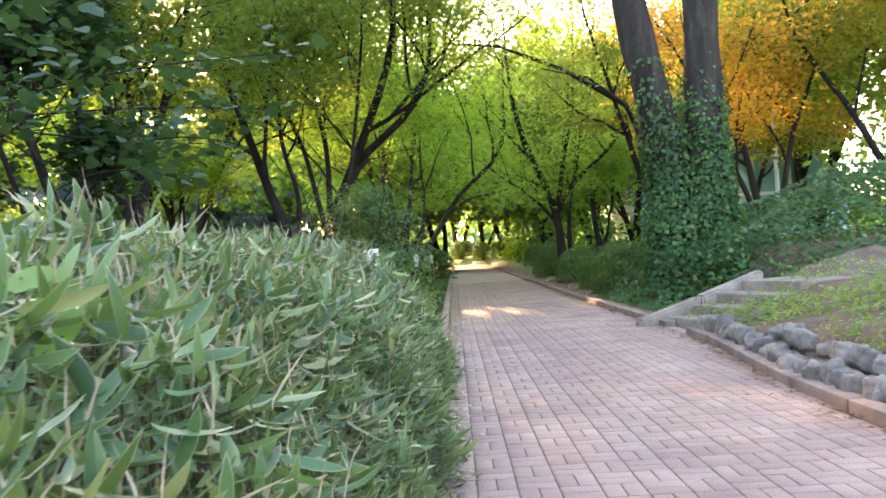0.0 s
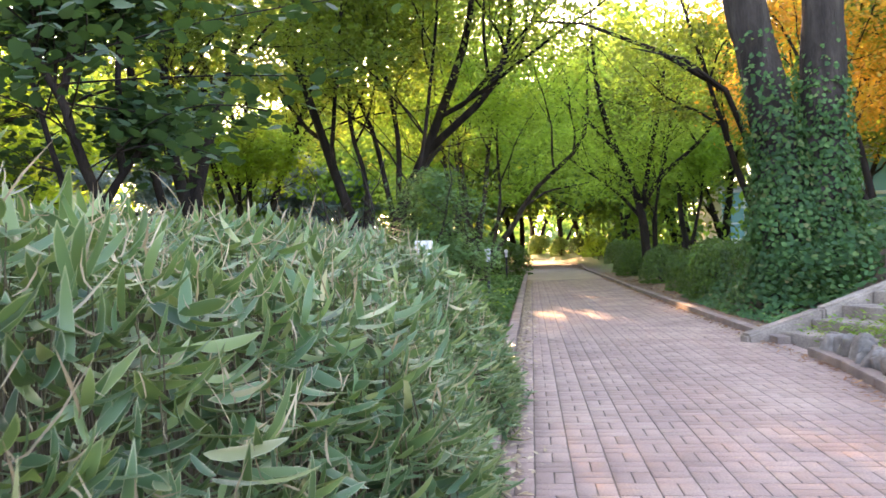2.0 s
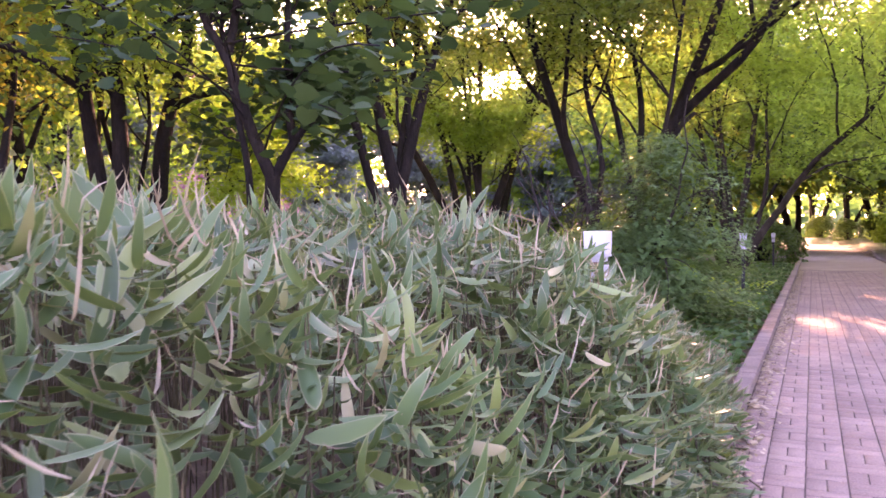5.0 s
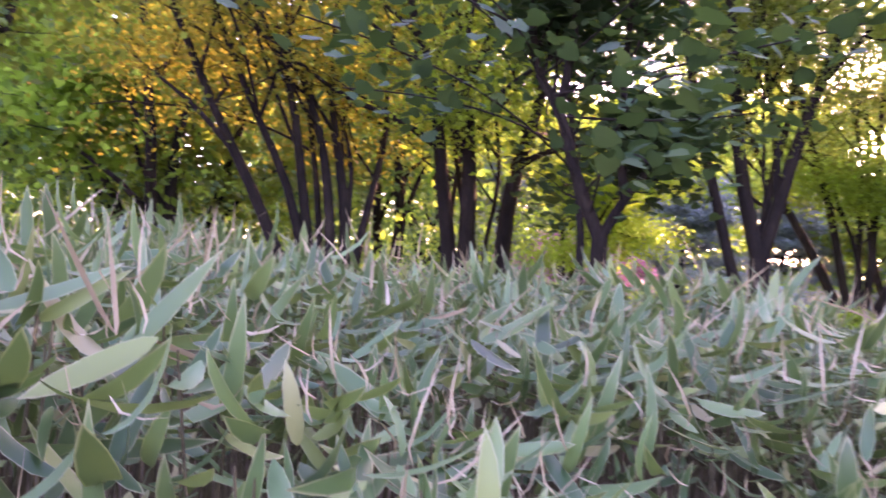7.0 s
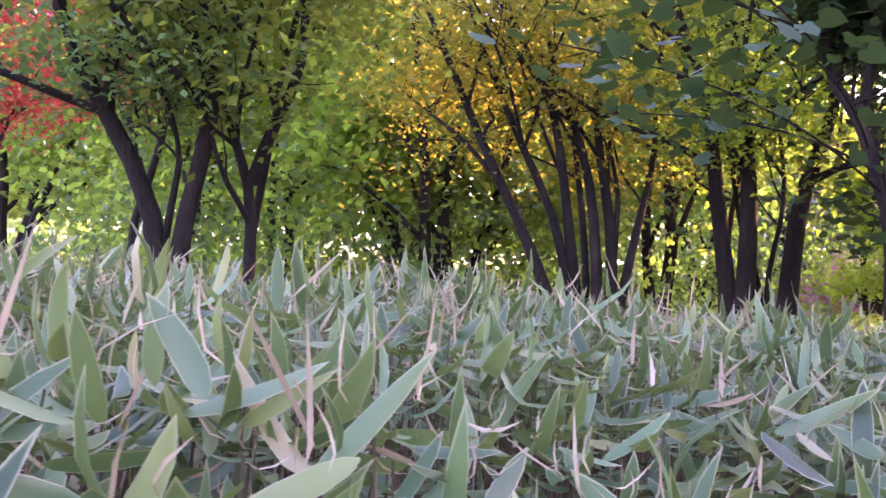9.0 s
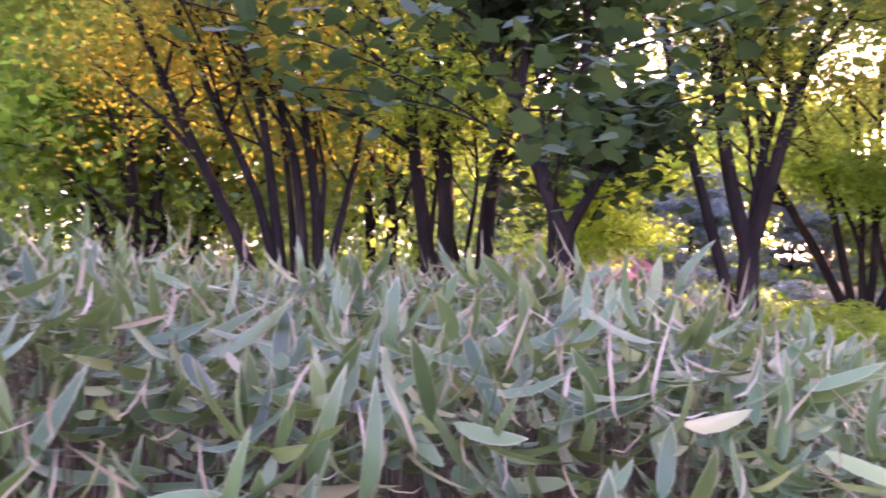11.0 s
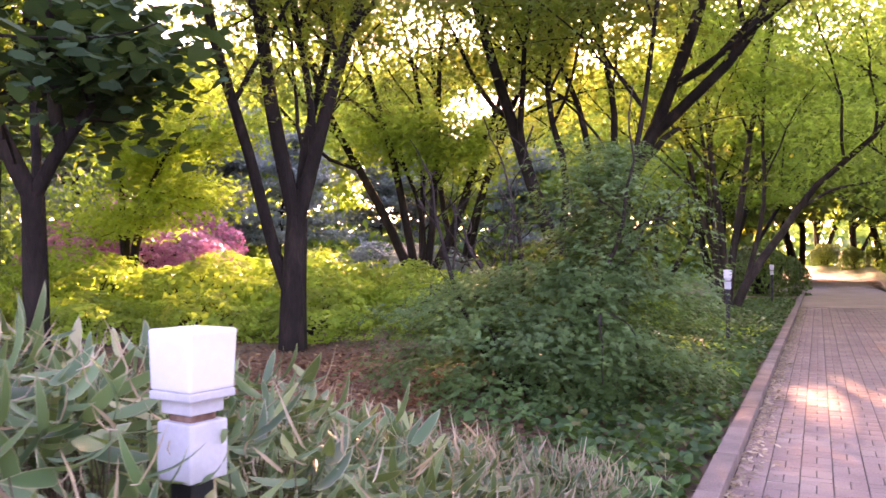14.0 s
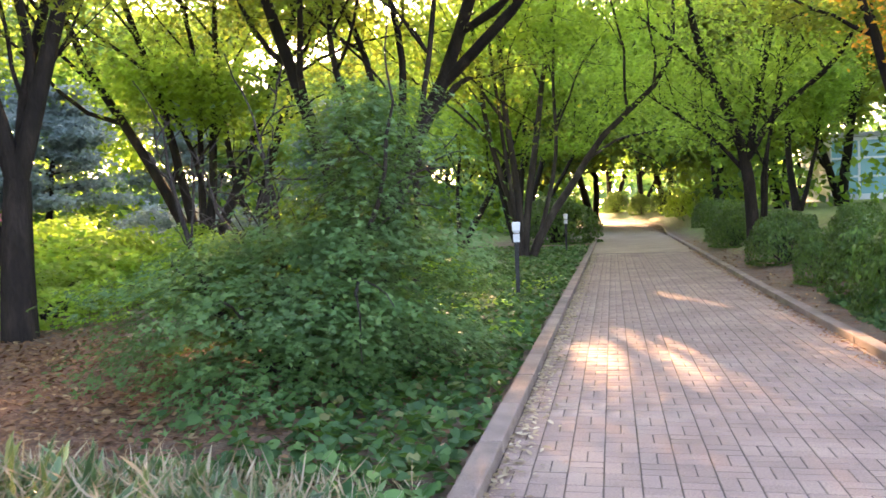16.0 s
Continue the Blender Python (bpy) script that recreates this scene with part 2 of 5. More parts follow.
def ground_mat():
    """Soil, fallen leaves, lawn and moss, mixed by the painted amounts 'grass' and 'litter'."""
    m, nt, nodes, links, bsdf = base_mat("park_ground")
    geo = nodes.new("ShaderNodeNewGeometry")
    cols = []
    for sc, stops in ((2.2, [(0.3, (0.085, 0.055, 0.038)), (0.55, (0.15, 0.105, 0.07)), (0.8, (0.22, 0.165, 0.115))]),
                      (26.0, [(0.3, (0.07, 0.035, 0.022)), (0.5, (0.17, 0.085, 0.05)), (0.7, (0.30, 0.17, 0.09))]),
                      (3.0, [(0.3, (0.08, 0.13, 0.03)), (0.55, (0.14, 0.19, 0.045)), (0.8, (0.26, 0.26, 0.09))])):
        n = nodes.new("ShaderNodeTexNoise")
        n.inputs["Scale"].default_value, n.inputs["Detail"].default_value = sc, 8
        links.new(geo.outputs["Position"], n.inputs["Vector"])
        r = ramp(nodes, stops)
        links.new(n.outputs["Fac"], r.inputs["Fac"])
        cols.append(r.outputs["Color"])
    br = nodes.new("ShaderNodeTexNoise")
    br.inputs["Scale"].default_value, br.inputs["Detail"].default_value = 5.0, 6
    links.new(geo.outputs["Position"], br.inputs["Vector"])
    out = cols[0]
    for key, col in (("litter", cols[1]), ("grass", cols[2])):
        at = nodes.new("ShaderNodeAttribute")
        at.attribute_name = key
        add = nodes.new("ShaderNodeMath")
        add.operation = "ADD"
        links.new(at.outputs["Fac"], add.inputs[0])
        links.new(br.outputs["Fac"], add.inputs[1])
        mr = nodes.new("ShaderNodeMapRange")
        mr.inputs["From Min"].default_value, mr.inputs["From Max"].default_value = 0.85, 1.15
        links.new(add.outputs["Value"], mr.inputs["Value"])
        mx = nodes.new("ShaderNodeMixRGB")
        links.new(mr.outputs["Result"], mx.inputs["Fac"])
        links.new(out, mx.inputs["Color1"])
        links.new(col, mx.inputs["Color2"])
        out = mx.outputs["Color"]
    links.new(out, bsdf.inputs["Base Color"])
    bsdf.inputs["Roughness"].default_value = 0.95
    b = nodes.new("ShaderNodeBump")
    b.inputs["Strength"].default_value, b.inputs["Distance"].default_value = 0.7, 0.04
    n = nodes.new("ShaderNodeTexNoise")
    n.inputs["Scale"].default_value, n.inputs["Detail"].default_value = 35, 6
    links.new(geo.outputs["Position"], n.inputs["Vector"])
    links.new(n.outputs["Fac"], b.inputs["Height"])
    links.new(b.outputs["Normal"], bsdf.inputs["Normal"])
    return m


M_GROUND = ground_mat()


# ---------------------------------------------------------------- mesh helpers
def np_mesh(name, verts, faces, material, attrs=None, smooth=False):
    """A mesh from a vertex array (n, 3) and a list of face arrays (m, k)."""
    me = bpy.data.meshes.new(name)
    if not isinstance(faces, list):
        faces = [faces]
    faces = [np.asarray(f, dtype=np.int32) for f in faces if len(f)]
    verts = np.asarray(verts, dtype=np.float32)
    loops = np.concatenate([f.ravel() for f in faces])
    sizes = np.concatenate([np.full(len(f), f.shape[1], dtype=np.int32) for f in faces])
    starts = np.concatenate([[0], np.cumsum(sizes)[:-1]]).astype(np.int32)
    me.vertices.add(len(verts))
    me.vertices.foreach_set("co", verts.ravel())
    me.loops.add(len(loops))
    me.loops.foreach_set("vertex_index", loops)
    me.polygons.add(len(sizes))
    me.polygons.foreach_set("loop_start", starts)
    me.polygons.foreach_set("loop_total", sizes)
    if smooth:
        me.polygons.foreach_set("use_smooth", np.ones(len(sizes), dtype=bool))
    for key, values in (attrs or {}).items():
        a = me.attributes.new(key, "FLOAT", "POINT")
        a.data.foreach_set("value", np.asarray(values, dtype=np.float32))
    me.update(calc_edges=True)
    me.validate()
    me.materials.append(material)
    return me


def put(name, me, parent=None, label="", category="", group="", kind=""):
    ob = new(name, me)
    if parent is not None:
        ob.parent = parent
    return tagged(ob, label, category, group, kind)


def part(name, bm, material, parent, label=""):
    """Links a bmesh as one mesh object under a thing or a part."""
    me = bpy.data.meshes.new(name)
    bm.to_mesh(me)
    bm.free()
    me.materials.append(material)
    return put(name, me, parent, label)


def empty(name, m, label, category, group="", kind=""):
    ob = new(name)
    ob.empty_display_size = 0.2
    ob.matrix_world = m
    return tagged(ob, label, category, group, kind)


def box_bm(x0, x1, y0, y1, z0, z1, bevel=0.0, seg=2, taper=1.0):
    bm = bmesh.new()
    bmesh.ops.create_cube(bm, size=1.0)
    for v in bm.verts:
        k = taper if v.co.z < 0 else 1.0
        v.co = ((x0 + x1) / 2 + v.co.x * (x1 - x0) * k, (y0 + y1) / 2 + v.co.y * (y1 - y0) * k, (z0 + z1) / 2 + v.co.z * (z1 - z0))
    if bevel:
        bmesh.ops.bevel(bm, geom=list(bm.edges), offset=bevel, segments=seg, affect="EDGES", profile=0.6)
    return bm


def cyl_bm(r0, r1, z0, z1, sides=14, bevel=0.0):
    bm = bmesh.new()
    bmesh.ops.create_cone(bm, cap_ends=True, segments=sides, radius1=r0, radius2=r1, depth=z1 - z0)
    bmesh.ops.translate(bm, vec=(0, 0, (z0 + z1) / 2), verts=bm.verts)
    return bm


RNG = np.random.default_rng(7)


def smooth(a, b, x):
    t = np.clip((np.asarray(x, dtype=float) - a) / (b - a), 0, 1)
    return t * t * (3 - 2 * t)


def rotations(normals, spin):
    """Frames whose z axis is the normal, spun by an angle: arrays of x, y, z axes."""
    n = normals / np.linalg.norm(normals, axis=1, keepdims=True)
    ref = np.where(np.abs(n[:, 2:3]) < 0.9, [[0.0, 0.0, 1.0]], [[1.0, 0.0, 0.0]])
    x = np.cross(ref, n)
    x /= np.linalg.norm(x, axis=1, keepdims=True)
    y = np.cross(n, x)
    c, s = np.cos(spin)[:, None], np.sin(spin)[:, None]
    return c * x + s * y, -s * x + c * y, n


def stamp(template, faces, centres, normals, size, spin=None, rng=RNG, extra=None):
    """One copy of the template at each centre. Returns verts, faces and the extra attribute repeated."""
    n = len(centres)
    spin = rng.uniform(0, 2 * np.pi, n) if spin is None else spin
    X, Y, Z = rotations(np.asarray(normals, dtype=float), spin)
    t = np.asarray(template, dtype=float)
    size = np.broadcast_to(np.asarray(size, dtype=float), (n,))[:, None, None]
    v = centres[:, None, :] + size * (t[None, :, 0:1] * X[:, None, :] + t[None, :, 1:2] * Y[:, None, :] + t[None, :, 2:3] * Z[:, None, :])
    k = len(t)
    out = [(np.asarray(f)[None, :, :] + (np.arange(n) * k)[:, None, None]).reshape(-1, np.asarray(f).shape[1]) for f in faces]
    at = np.tile(extra, n) if extra is not None else None
    return v.reshape(-1, 3), out, at


# leaf outlines, one unit long
DIAMOND = [(0, -0.5, 0), (0.30, 0.0, 0.07), (0, 0.5, -0.04), (-0.30, 0.0, 0.07)]
DIAMOND_F = [[(0, 1, 2, 3)]]
TRIPLE = [(0, -0.35, 0), (0.11, 0.02, 0.03), (0, 0.6, -0.08), (-0.11, 0.02, 0.03), (0.16, -0.14, 0.02), (0.52, 0.22, -0.08), (-0.16, -0.14, 0.02), (-0.52, 0.22, -0.08)]
TRIPLE_F = [[(0, 1, 2, 3), (0, 4, 5, 1), (0, 3, 7, 6)]]
HEART = [(0, -0.36, 0), (0.24, -0.5, 0.03), (0.44, -0.22, 0.05), (0.34, 0.16, 0.02), (0, 0.5, -0.06), (-0.34, 0.16, 0.02), (-0.44, -0.22, 0.05), (-0.24, -0.5, 0.03)]
HEART_F = [[(0, 1, 2, 3), (0, 3, 4, 5), (0, 5, 6, 7)]]
OVAL = [(0, -0.5, 0), (0.24, -0.2, 0.05), (0.22, 0.18, 0.05), (0, 0.5, -0.03), (-0.22, 0.18, 0.05), (-0.24, -0.2, 0.05)]
OVAL_F = [[(0, 1, 2, 3), (0, 3, 4, 5)]]


def leaf_mesh(name, centres, normals, size, material, shape=(DIAMOND, DIAMOND_F), rng=RNG):
    v, f, _ = stamp(shape[0], shape[1], np.asarray(centres, dtype=float), normals, size, rng=rng)
    return np_mesh(name, v, f, material)


def tubes(paths, sides=7):
    """Tapered limbs: each path is an array of points and an array of radii."""
    V, F, base, most = [], [], 0, sides
    for pts, rad in paths:
        sides = most if rad[0] > 0.045 else min(most, 4)
        ang = np.arange(sides) / sides * 2 * np.pi
        pts = np.asarray(pts, dtype=float)
        n = len(pts)
        d = np.gradient(pts, axis=0)
        d /= np.linalg.norm(d, axis=1, keepdims=True) + 1e-9
        ref = np.array([1.0, 0.0, 0.0]) if abs(d[0, 0]) < 0.8 else np.array([0.0, 1.0, 0.0])
        x = np.cross(d, ref)
        x /= np.linalg.norm(x, axis=1, keepdims=True)
        y = np.cross(d, x)
        ring = pts[:, None, :] + np.asarray(rad)[:, None, None] * (np.cos(ang)[None, :, None] * x[:, None, :] + np.sin(ang)[None, :, None] * y[:, None, :])
        V.append(ring.reshape(-1, 3))
        i = np.arange(n - 1)[:, None] * sides
        j = np.arange(sides)[None, :]
        k = (j + 1) % sides
        F.append((np.stack([i + j, i + k, i + sides + k, i + sides + j], axis=-1).reshape(-1, 4)) + base)
        base += n * sides
    return np.concatenate(V), np.concatenate(F)


def limb(rng, start, direction, length, r0, r1, steps=9, wiggle=0.10, lift=0.0, droop=0.0):
    """A wandering limb from start; lift bends it up along the way, droop lets its end sink."""
    p, d = np.array(start, dtype=float), np.array(direction, dtype=float)
    d /= np.linalg.norm(d)
    pts = [p.copy()]
    for i in range(steps):
        d = d + rng.normal(0, wiggle, 3) + np.array([0, 0, lift / steps - droop * (i / steps) / steps])
        d /= np.linalg.norm(d)
        p = p + d * length / steps
        pts.append(p.copy())
    return np.array(pts), np.linspace(r0, r1, steps + 1)


def side_dir(rng, d, angle, up=0.15):
    """A direction that leaves d at about the angle, to a random side."""
    d = d / np.linalg.norm(d)
    r = rng.normal(0, 1, 3)
    r -= d * (r @ d)
    r /= np.linalg.norm(r) + 1e-9
    v = d * math.cos(angle) + r * math.sin(angle)
    v[2] += up
    return v / np.linalg.norm(v)


def grow(rng, stems, subs=(5, 4), reach=0.55, wiggle=0.1, first=0.35, angle=0.75):
    """Stems with two orders of branches. Returns all limbs and the twigs that carry leaves."""
    limbs, twigs = [], []
    for pts, rad in stems:
        limbs.append((pts, rad))
        seg = np.linalg.norm(np.diff(pts, axis=0), axis=1).sum()
        n = len(pts)
        for a in range(subs[0]):
            f = first + (1 - first) * (a + rng.uniform(0.1, 0.9)) / subs[0]
            i = min(int(f * (n - 1)), n - 2)
            d = pts[i + 1] - pts[i]
            ln = seg * reach * (1.05 - 0.55 * f) * rng.uniform(0.75, 1.2)
            b, br = limb(rng, pts[i], side_dir(rng, d, angle * rng.uniform(0.7, 1.3), 0.1), ln, rad[i] * 0.55, 0.012, 8, wiggle * 1.3, 0.15)
            limbs.append((b, br))
            for c in range(subs[1]):
                g = 0.3 + 0.7 * (c + rng.uniform(0, 1)) / subs[1]
                j = min(int(g * 8), 7)
                t, tr = limb(rng, b[j], side_dir(rng, b[j + 1] - b[j], 0.8 * rng.uniform(0.6, 1.3), 0.0), ln * 0.5 * rng.uniform(0.6, 1.2), max(br[j] * 0.5, 0.010), 0.005, 5, wiggle * 1.5, 0.0, 0.2)
                limbs.append((t, tr))
                twigs.append(t)
            twigs.append(b[4:])
        t, tr = limb(rng, pts[-1], pts[-1] - pts[-2], seg * 0.25, rad[-1], 0.006, 5, wiggle * 1.5)
        limbs.append((t, tr))
        twigs.append(t)
    return limbs, twigs


def spray(rng, twigs, count, radius=0.45, flat=0.35, tilt=0.45):
    """Leaf places in flat tiers about the twigs, and their normals."""
    lens = np.array([len(t) for t in twigs], dtype=float)
    pick = rng.choice(len(twigs), count, p=lens / lens.sum())
    P = np.empty((count, 3))
    u = rng.uniform(0, 1, count)
    for i, k in enumerate(pick):
        t = twigs[k]
        q = u[i] * (len(t) - 1)
        a = min(int(q), len(t) - 2)
        P[i] = t[a] + (t[a + 1] - t[a]) * (q - a)
    off = rng.normal(0, 1, (count, 3)) * radius
    off[:, 2] *= flat
    N = np.column_stack([rng.normal(0, tilt, count), rng.normal(0, tilt, count), np.ones(count)])
    return P + off, N


# openings in the crowns above these spots (x, y, radius), through which the sun reaches the ground
SUNLIT = [(1.31, 22.2, 0.24), (0.5, 22.1, 0.20), (1.6, 27.6, 0.20), (2.1, 26.7, 0.22), (2.75, 25.0, 0.18), (3.1, 22.6, 0.20), (-3.4, 20.9, 0.4), (-4.6, 20.3, 0.25),
          (-8.0, 25.4, 0.9), (-10.6, 25.0, 1.0), (-12.8, 24.4, 1.0), (-9.6, 27.6, 0.8), (-6.6, 27.2, 0.6), (-17.6, 31.0, 1.6), (-1.4, 25.6, 0.5), (-15.5, 29.5, 1.2),
          (-9.0, 23.2, 1.0), (-7.4, 23.8, 0.8), (-11.8, 22.4, 1.0), (-13.6, 26.6, 1.2), (-11.0, 29.0, 1.0), (-7.6, 29.2, 0.8), (-18.8, 32.8, 2.0), (-9.2, 26.4, 1.0), (-11.6, 26.2, 1.0)]


def shaded(P, wide=0.0):
    """Which of the leaf places do not lie in such an opening."""
    keep = np.ones(len(P), dtype=bool)
    S = np.array(SUN_DIR)
    for x, y, r in SUNLIT:
        d = P - np.array([x, y, 0.1])
        along = d @ S
        keep &= ~((along > 1.5) & (np.linalg.norm(d - along[:, None] * S, axis=1) < wide + r * (1 + 0.25 * np.sin(along * 3))))
    return keep


def tree(name, base, stems, leaves, size, leaf_material, label, category="tree", bark=None, group="", seed=1, subs=(5, 4), reach=0.55,
         radius=0.6, flat=0.35, first=0.35, wiggle=0.1, shape=(DIAMOND, DIAMOND_F), extra=(), angle=0.75, tilt=0.8, sides=7, bare=0, shaped=(), clear=0.25, lit=False):
    """A tree: stems are (compass degrees, lean degrees, length, foot radius, tip radius, lift)."""
    rng = np.random.default_rng(seed)
    made = []
    for az, lean, length, r0, r1, lift in stems:
        a, l = radians(az), radians(lean)
        d = (math.sin(a) * math.sin(l), math.cos(a) * math.sin(l), math.cos(l))
        foot = (d[0] * 0.08, d[1] * 0.08, -0.15)
        pts, rad = limb(rng, foot, d, length * 1.22, r0, r1, 12, wiggle * 0.6, lift)
        rad[0] *= 1.35
        rad[1] *= 1.08
        made.append((pts, rad))
    limbs, twigs = grow(rng, made[bare:] + list(shaped), subs, reach, wiggle, first, angle)
    limbs += made[:bare]
    for pts, rad in extra:
        pts = np.asarray(pts, dtype=float)
        limbs.append((pts, np.asarray(rad, dtype=float)))
        if rad[-1] < 0.05:
            twigs += [pts[len(pts) // 2:]] * 2
    P, N = spray(rng, twigs, int(leaves * 1.3), radius, flat, tilt)
    keep = (P[:, 2] > clear * rng.uniform(0.8, 1.25, len(P))) & (lit | shaded(P + np.array(base)))
    ob = empty(name, pose(*base), label, category, group)
    v, f = tubes(limbs, sides)
    put("trunk", np_mesh("trunk", v, f, bark or M_BARK, smooth=True), ob)
    put("crown", leaf_mesh("crown", P[keep], N[keep], size * rng.uniform(0.7, 1.3, keep.sum()), leaf_material, shape, rng), ob)
    return ob


def spread(azimuth, rows, seed=1.0, rise=0.0, steps=13):
    """Bent limbs: rows of ((offset towards the azimuth, height) steps, foot radius, tip radius)."""
    a = radians(azimuth)
    out = []
    for path, r0, r1 in rows:
        o, h = np.array([p[0] for p in path]), np.array([p[1] for p in path])
        if rise and h[-1] > 5:
            o, h = np.append(o, o[-1] + 0.6 * (o[-1] - o[-2])), np.append(h, h[-1] + rise)
        along = np.concatenate([[0], np.cumsum(np.hypot(np.diff(o), np.diff(h)))])
        t = np.linspace(0, along[-1], steps)
        o, h = np.interp(t, along, o), np.interp(t, along, h)
        # soften the bends
        for k in (o, h):
            k[1:-1] = (k[:-2] + 2 * k[1:-1] + k[2:]) / 4
        deep = (0.55 * np.sin(1.1 * o + 0.45 * h + seed) - 0.55 * math.sin(seed)) * np.clip(h / 3, 0, 1.6)
        out.append((np.column_stack([math.sin(a) * o + math.cos(a) * deep, math.cos(a) * o - math.sin(a) * deep, h]), np.linspace(r0, r1, steps)))
    return out


# ---------------------------------------------------------------- plan
def bend(y):
    """How far the walk swings to the west far ahead."""
    y = np.asarray(y, dtype=float)
    return -0.006 * np.clip(y - 76, 0, None) ** 2


def kerb_west(y):
    return 0.05 + bend(y)


def kerb_east(y):
    y = np.asarray(y, dtype=float)
    return 2.72 + 0.42 * smooth(10.5, 15.5, y) + 0.25 * smooth(24, 50, y) + 0.9 * smooth(50, 76, y) + bend(y)


def ground_z(x, y):
    """Height of the ground beside the walk."""
    x, y = np.asarray(x, dtype=float), np.asarray(y, dtype=float)
    xb = x - bend(y)
    west = smooth(3.5, 10.5, -xb) * smooth(18, 32, y) * 0.85 + smooth(11, 20, -xb) * 0.35
    early = 1 - smooth(17.2, 18.6, y)
    terrace = (smooth(3.25, 3.75, xb) * 0.34 + smooth(3.9, 5.0, xb) * 0.22) * (1 - 0.8 * smooth(13.4, 14.9, y) * (1 - smooth(3.7, 5.3, xb)))
    slope = smooth(3.9, 7.2, xb) * 1.0
    east = early * terrace + (1 - early) * slope + smooth(8, 20, xb) * 0.4
    bumps = 0.03 * np.sin(x * 1.7 + 0.6 * y) * np.sin(y * 1.3 - 0.4 * x)
    inside = (xb > -0.3) & (xb < 3.7)
    sx, sy = x - 3.27, y - 16.85
    su, sv = 0.953 * sx + 0.301 * sy, -0.301 * sx + 0.953 * sy
    cut = (su > -0.15) & (su < 2.1) & (sv > -1.3) & (sv < 0.15)
    east = np.where(cut, np.minimum(east, np.clip(su / 0.44 * 0.14 - 0.08, -0.05, 0.5)), east)
    far = 1 - smooth(100, 160, np.hypot(x, y))
    return np.where(inside & (xb < 3.25), -0.03, (west + east + np.where(inside, 0, bumps)) * far)


def build_ground():
    xs = np.concatenate([[-900, -400, -200, -120], np.arange(-80, -24, 4), np.arange(-24, -8, 1.0), np.arange(-8, 9, 0.3), np.arange(9, 26, 1.0), np.arange(26, 82, 4), [120, 200, 400, 900]])
    ys = np.concatenate([[-900, -400, -150, -60, -30, -15], np.arange(-8, 4, 1.5), np.arange(4, 34, 0.3), np.arange(34, 60, 1.0), np.arange(60, 120, 3), [140, 180, 260, 400, 700, 1400]])
    X, Y = np.meshgrid(xs, ys)
    Z = ground_z(X, Y)
    nx, ny = len(xs), len(ys)
    i = np.arange(ny - 1)[:, None] * nx
    j = np.arange(nx - 1)[None, :]
    F = np.stack([i + j, i + j + 1, i + nx + j + 1, i + nx + j], axis=-1).reshape(-1, 4)
    xb = X - bend(Y)
    grass = smooth(28, 40, Y) * smooth(2.2, 6, np.abs(xb)) * 0.75 + smooth(8, 14, np.abs(xb)) * 0.35
    grass = np.where((xb > 5.2) & (Y < 17), 0.35, grass)
    litter = np.exp(-((xb + 4.2) / 2.6) ** 2 - ((Y - 20.5) / 2.6) ** 2) * 1.1 + np.where((xb > 3.2) & (xb < 6), 0.42, 0.25)
    me = np_mesh("ground", np.column_stack([X.ravel(), Y.ravel(), Z.ravel()]), F, M_GROUND,
                 {"grass": np.clip(grass, 0, 0.8).ravel(), "litter": np.clip(litter, 0, 0.85).ravel()}, smooth=True)
    return put("ground", me, None, "brown park soil with fallen leaves and lawn", "ground", kind="structure")


build_ground()


# ---------------------------------------------------------------- walk bed
def strip_mesh(name, ys, left, right, z, material):
    n = len(ys)
    v = np.concatenate([np.column_stack([left, ys, np.full(n, z)]), np.column_stack([right, ys, np.full(n, z)])])
    i = np.arange(n - 1)
    return np_mesh(name, v, np.stack([i, i + n, i + n + 1, i + 1], axis=-1), material)


PAVED_END = 40.0
ys = np.arange(-14, PAVED_END + 0.01, 1.0)
walk_bed = put("pavement", strip_mesh("pavement", ys, kerb_west(ys) - 0.02, kerb_east(ys) + 0.02, -0.0024, M_SAND_SHADE), None, "sandy bed under the clay paver walk, darkened for joint shade", "pavement", kind="structure")
ys = np.arange(PAVED_END, 150, 1.5)
put("path", strip_mesh("path", ys, kerb_west(ys) - 0.02, kerb_east(ys) + 0.02, 0.0, M_SANDPATH), None, "tan sandy walk curving off under trees", "path", kind="structure")


# ---------------------------------------------------------------- sasa bamboo hedge
def sasa_top(x, y):
    """Height of the leaf canopy of the dwarf bamboo."""
    x, y = np.asarray(x, dtype=float), np.asarray(y, dtype=float)
    edge = 0.09 - 0.33 * smooth(14.2, 17.0, y) + 0.06 * np.sin(y * 2.1) + 0.05 * np.sin(y * 5.3 + 1)
    u = np.clip(edge - x, 0, None)
    prof = 1.42 * (1 - np.exp(-u / 0.43))
    north = 1 - 0.16 * smooth(13.6, 14.6, y) - 0.54 * smooth(14.2, 16.4, y) - 0.30 * smooth(16.6, 17.9, y)
    westend = 1 - smooth(5.6, 7.0, -x)
    lumps = 1 + 0.06 * np.sin(x * 2.3 + y * 0.9) * np.sin(y * 1.9 - x) + 0.05 * np.sin(x * 5.1 - y * 3.7)
    bump = 0.15 * np.exp(-((x + 0.6) / 0.45) ** 2 - ((y - 12.5) / 0.55) ** 2)
    return np.where(u > 0, prof * north * westend * lumps + bump * np.clip(u / 0.3, 0, 1), 0.0)


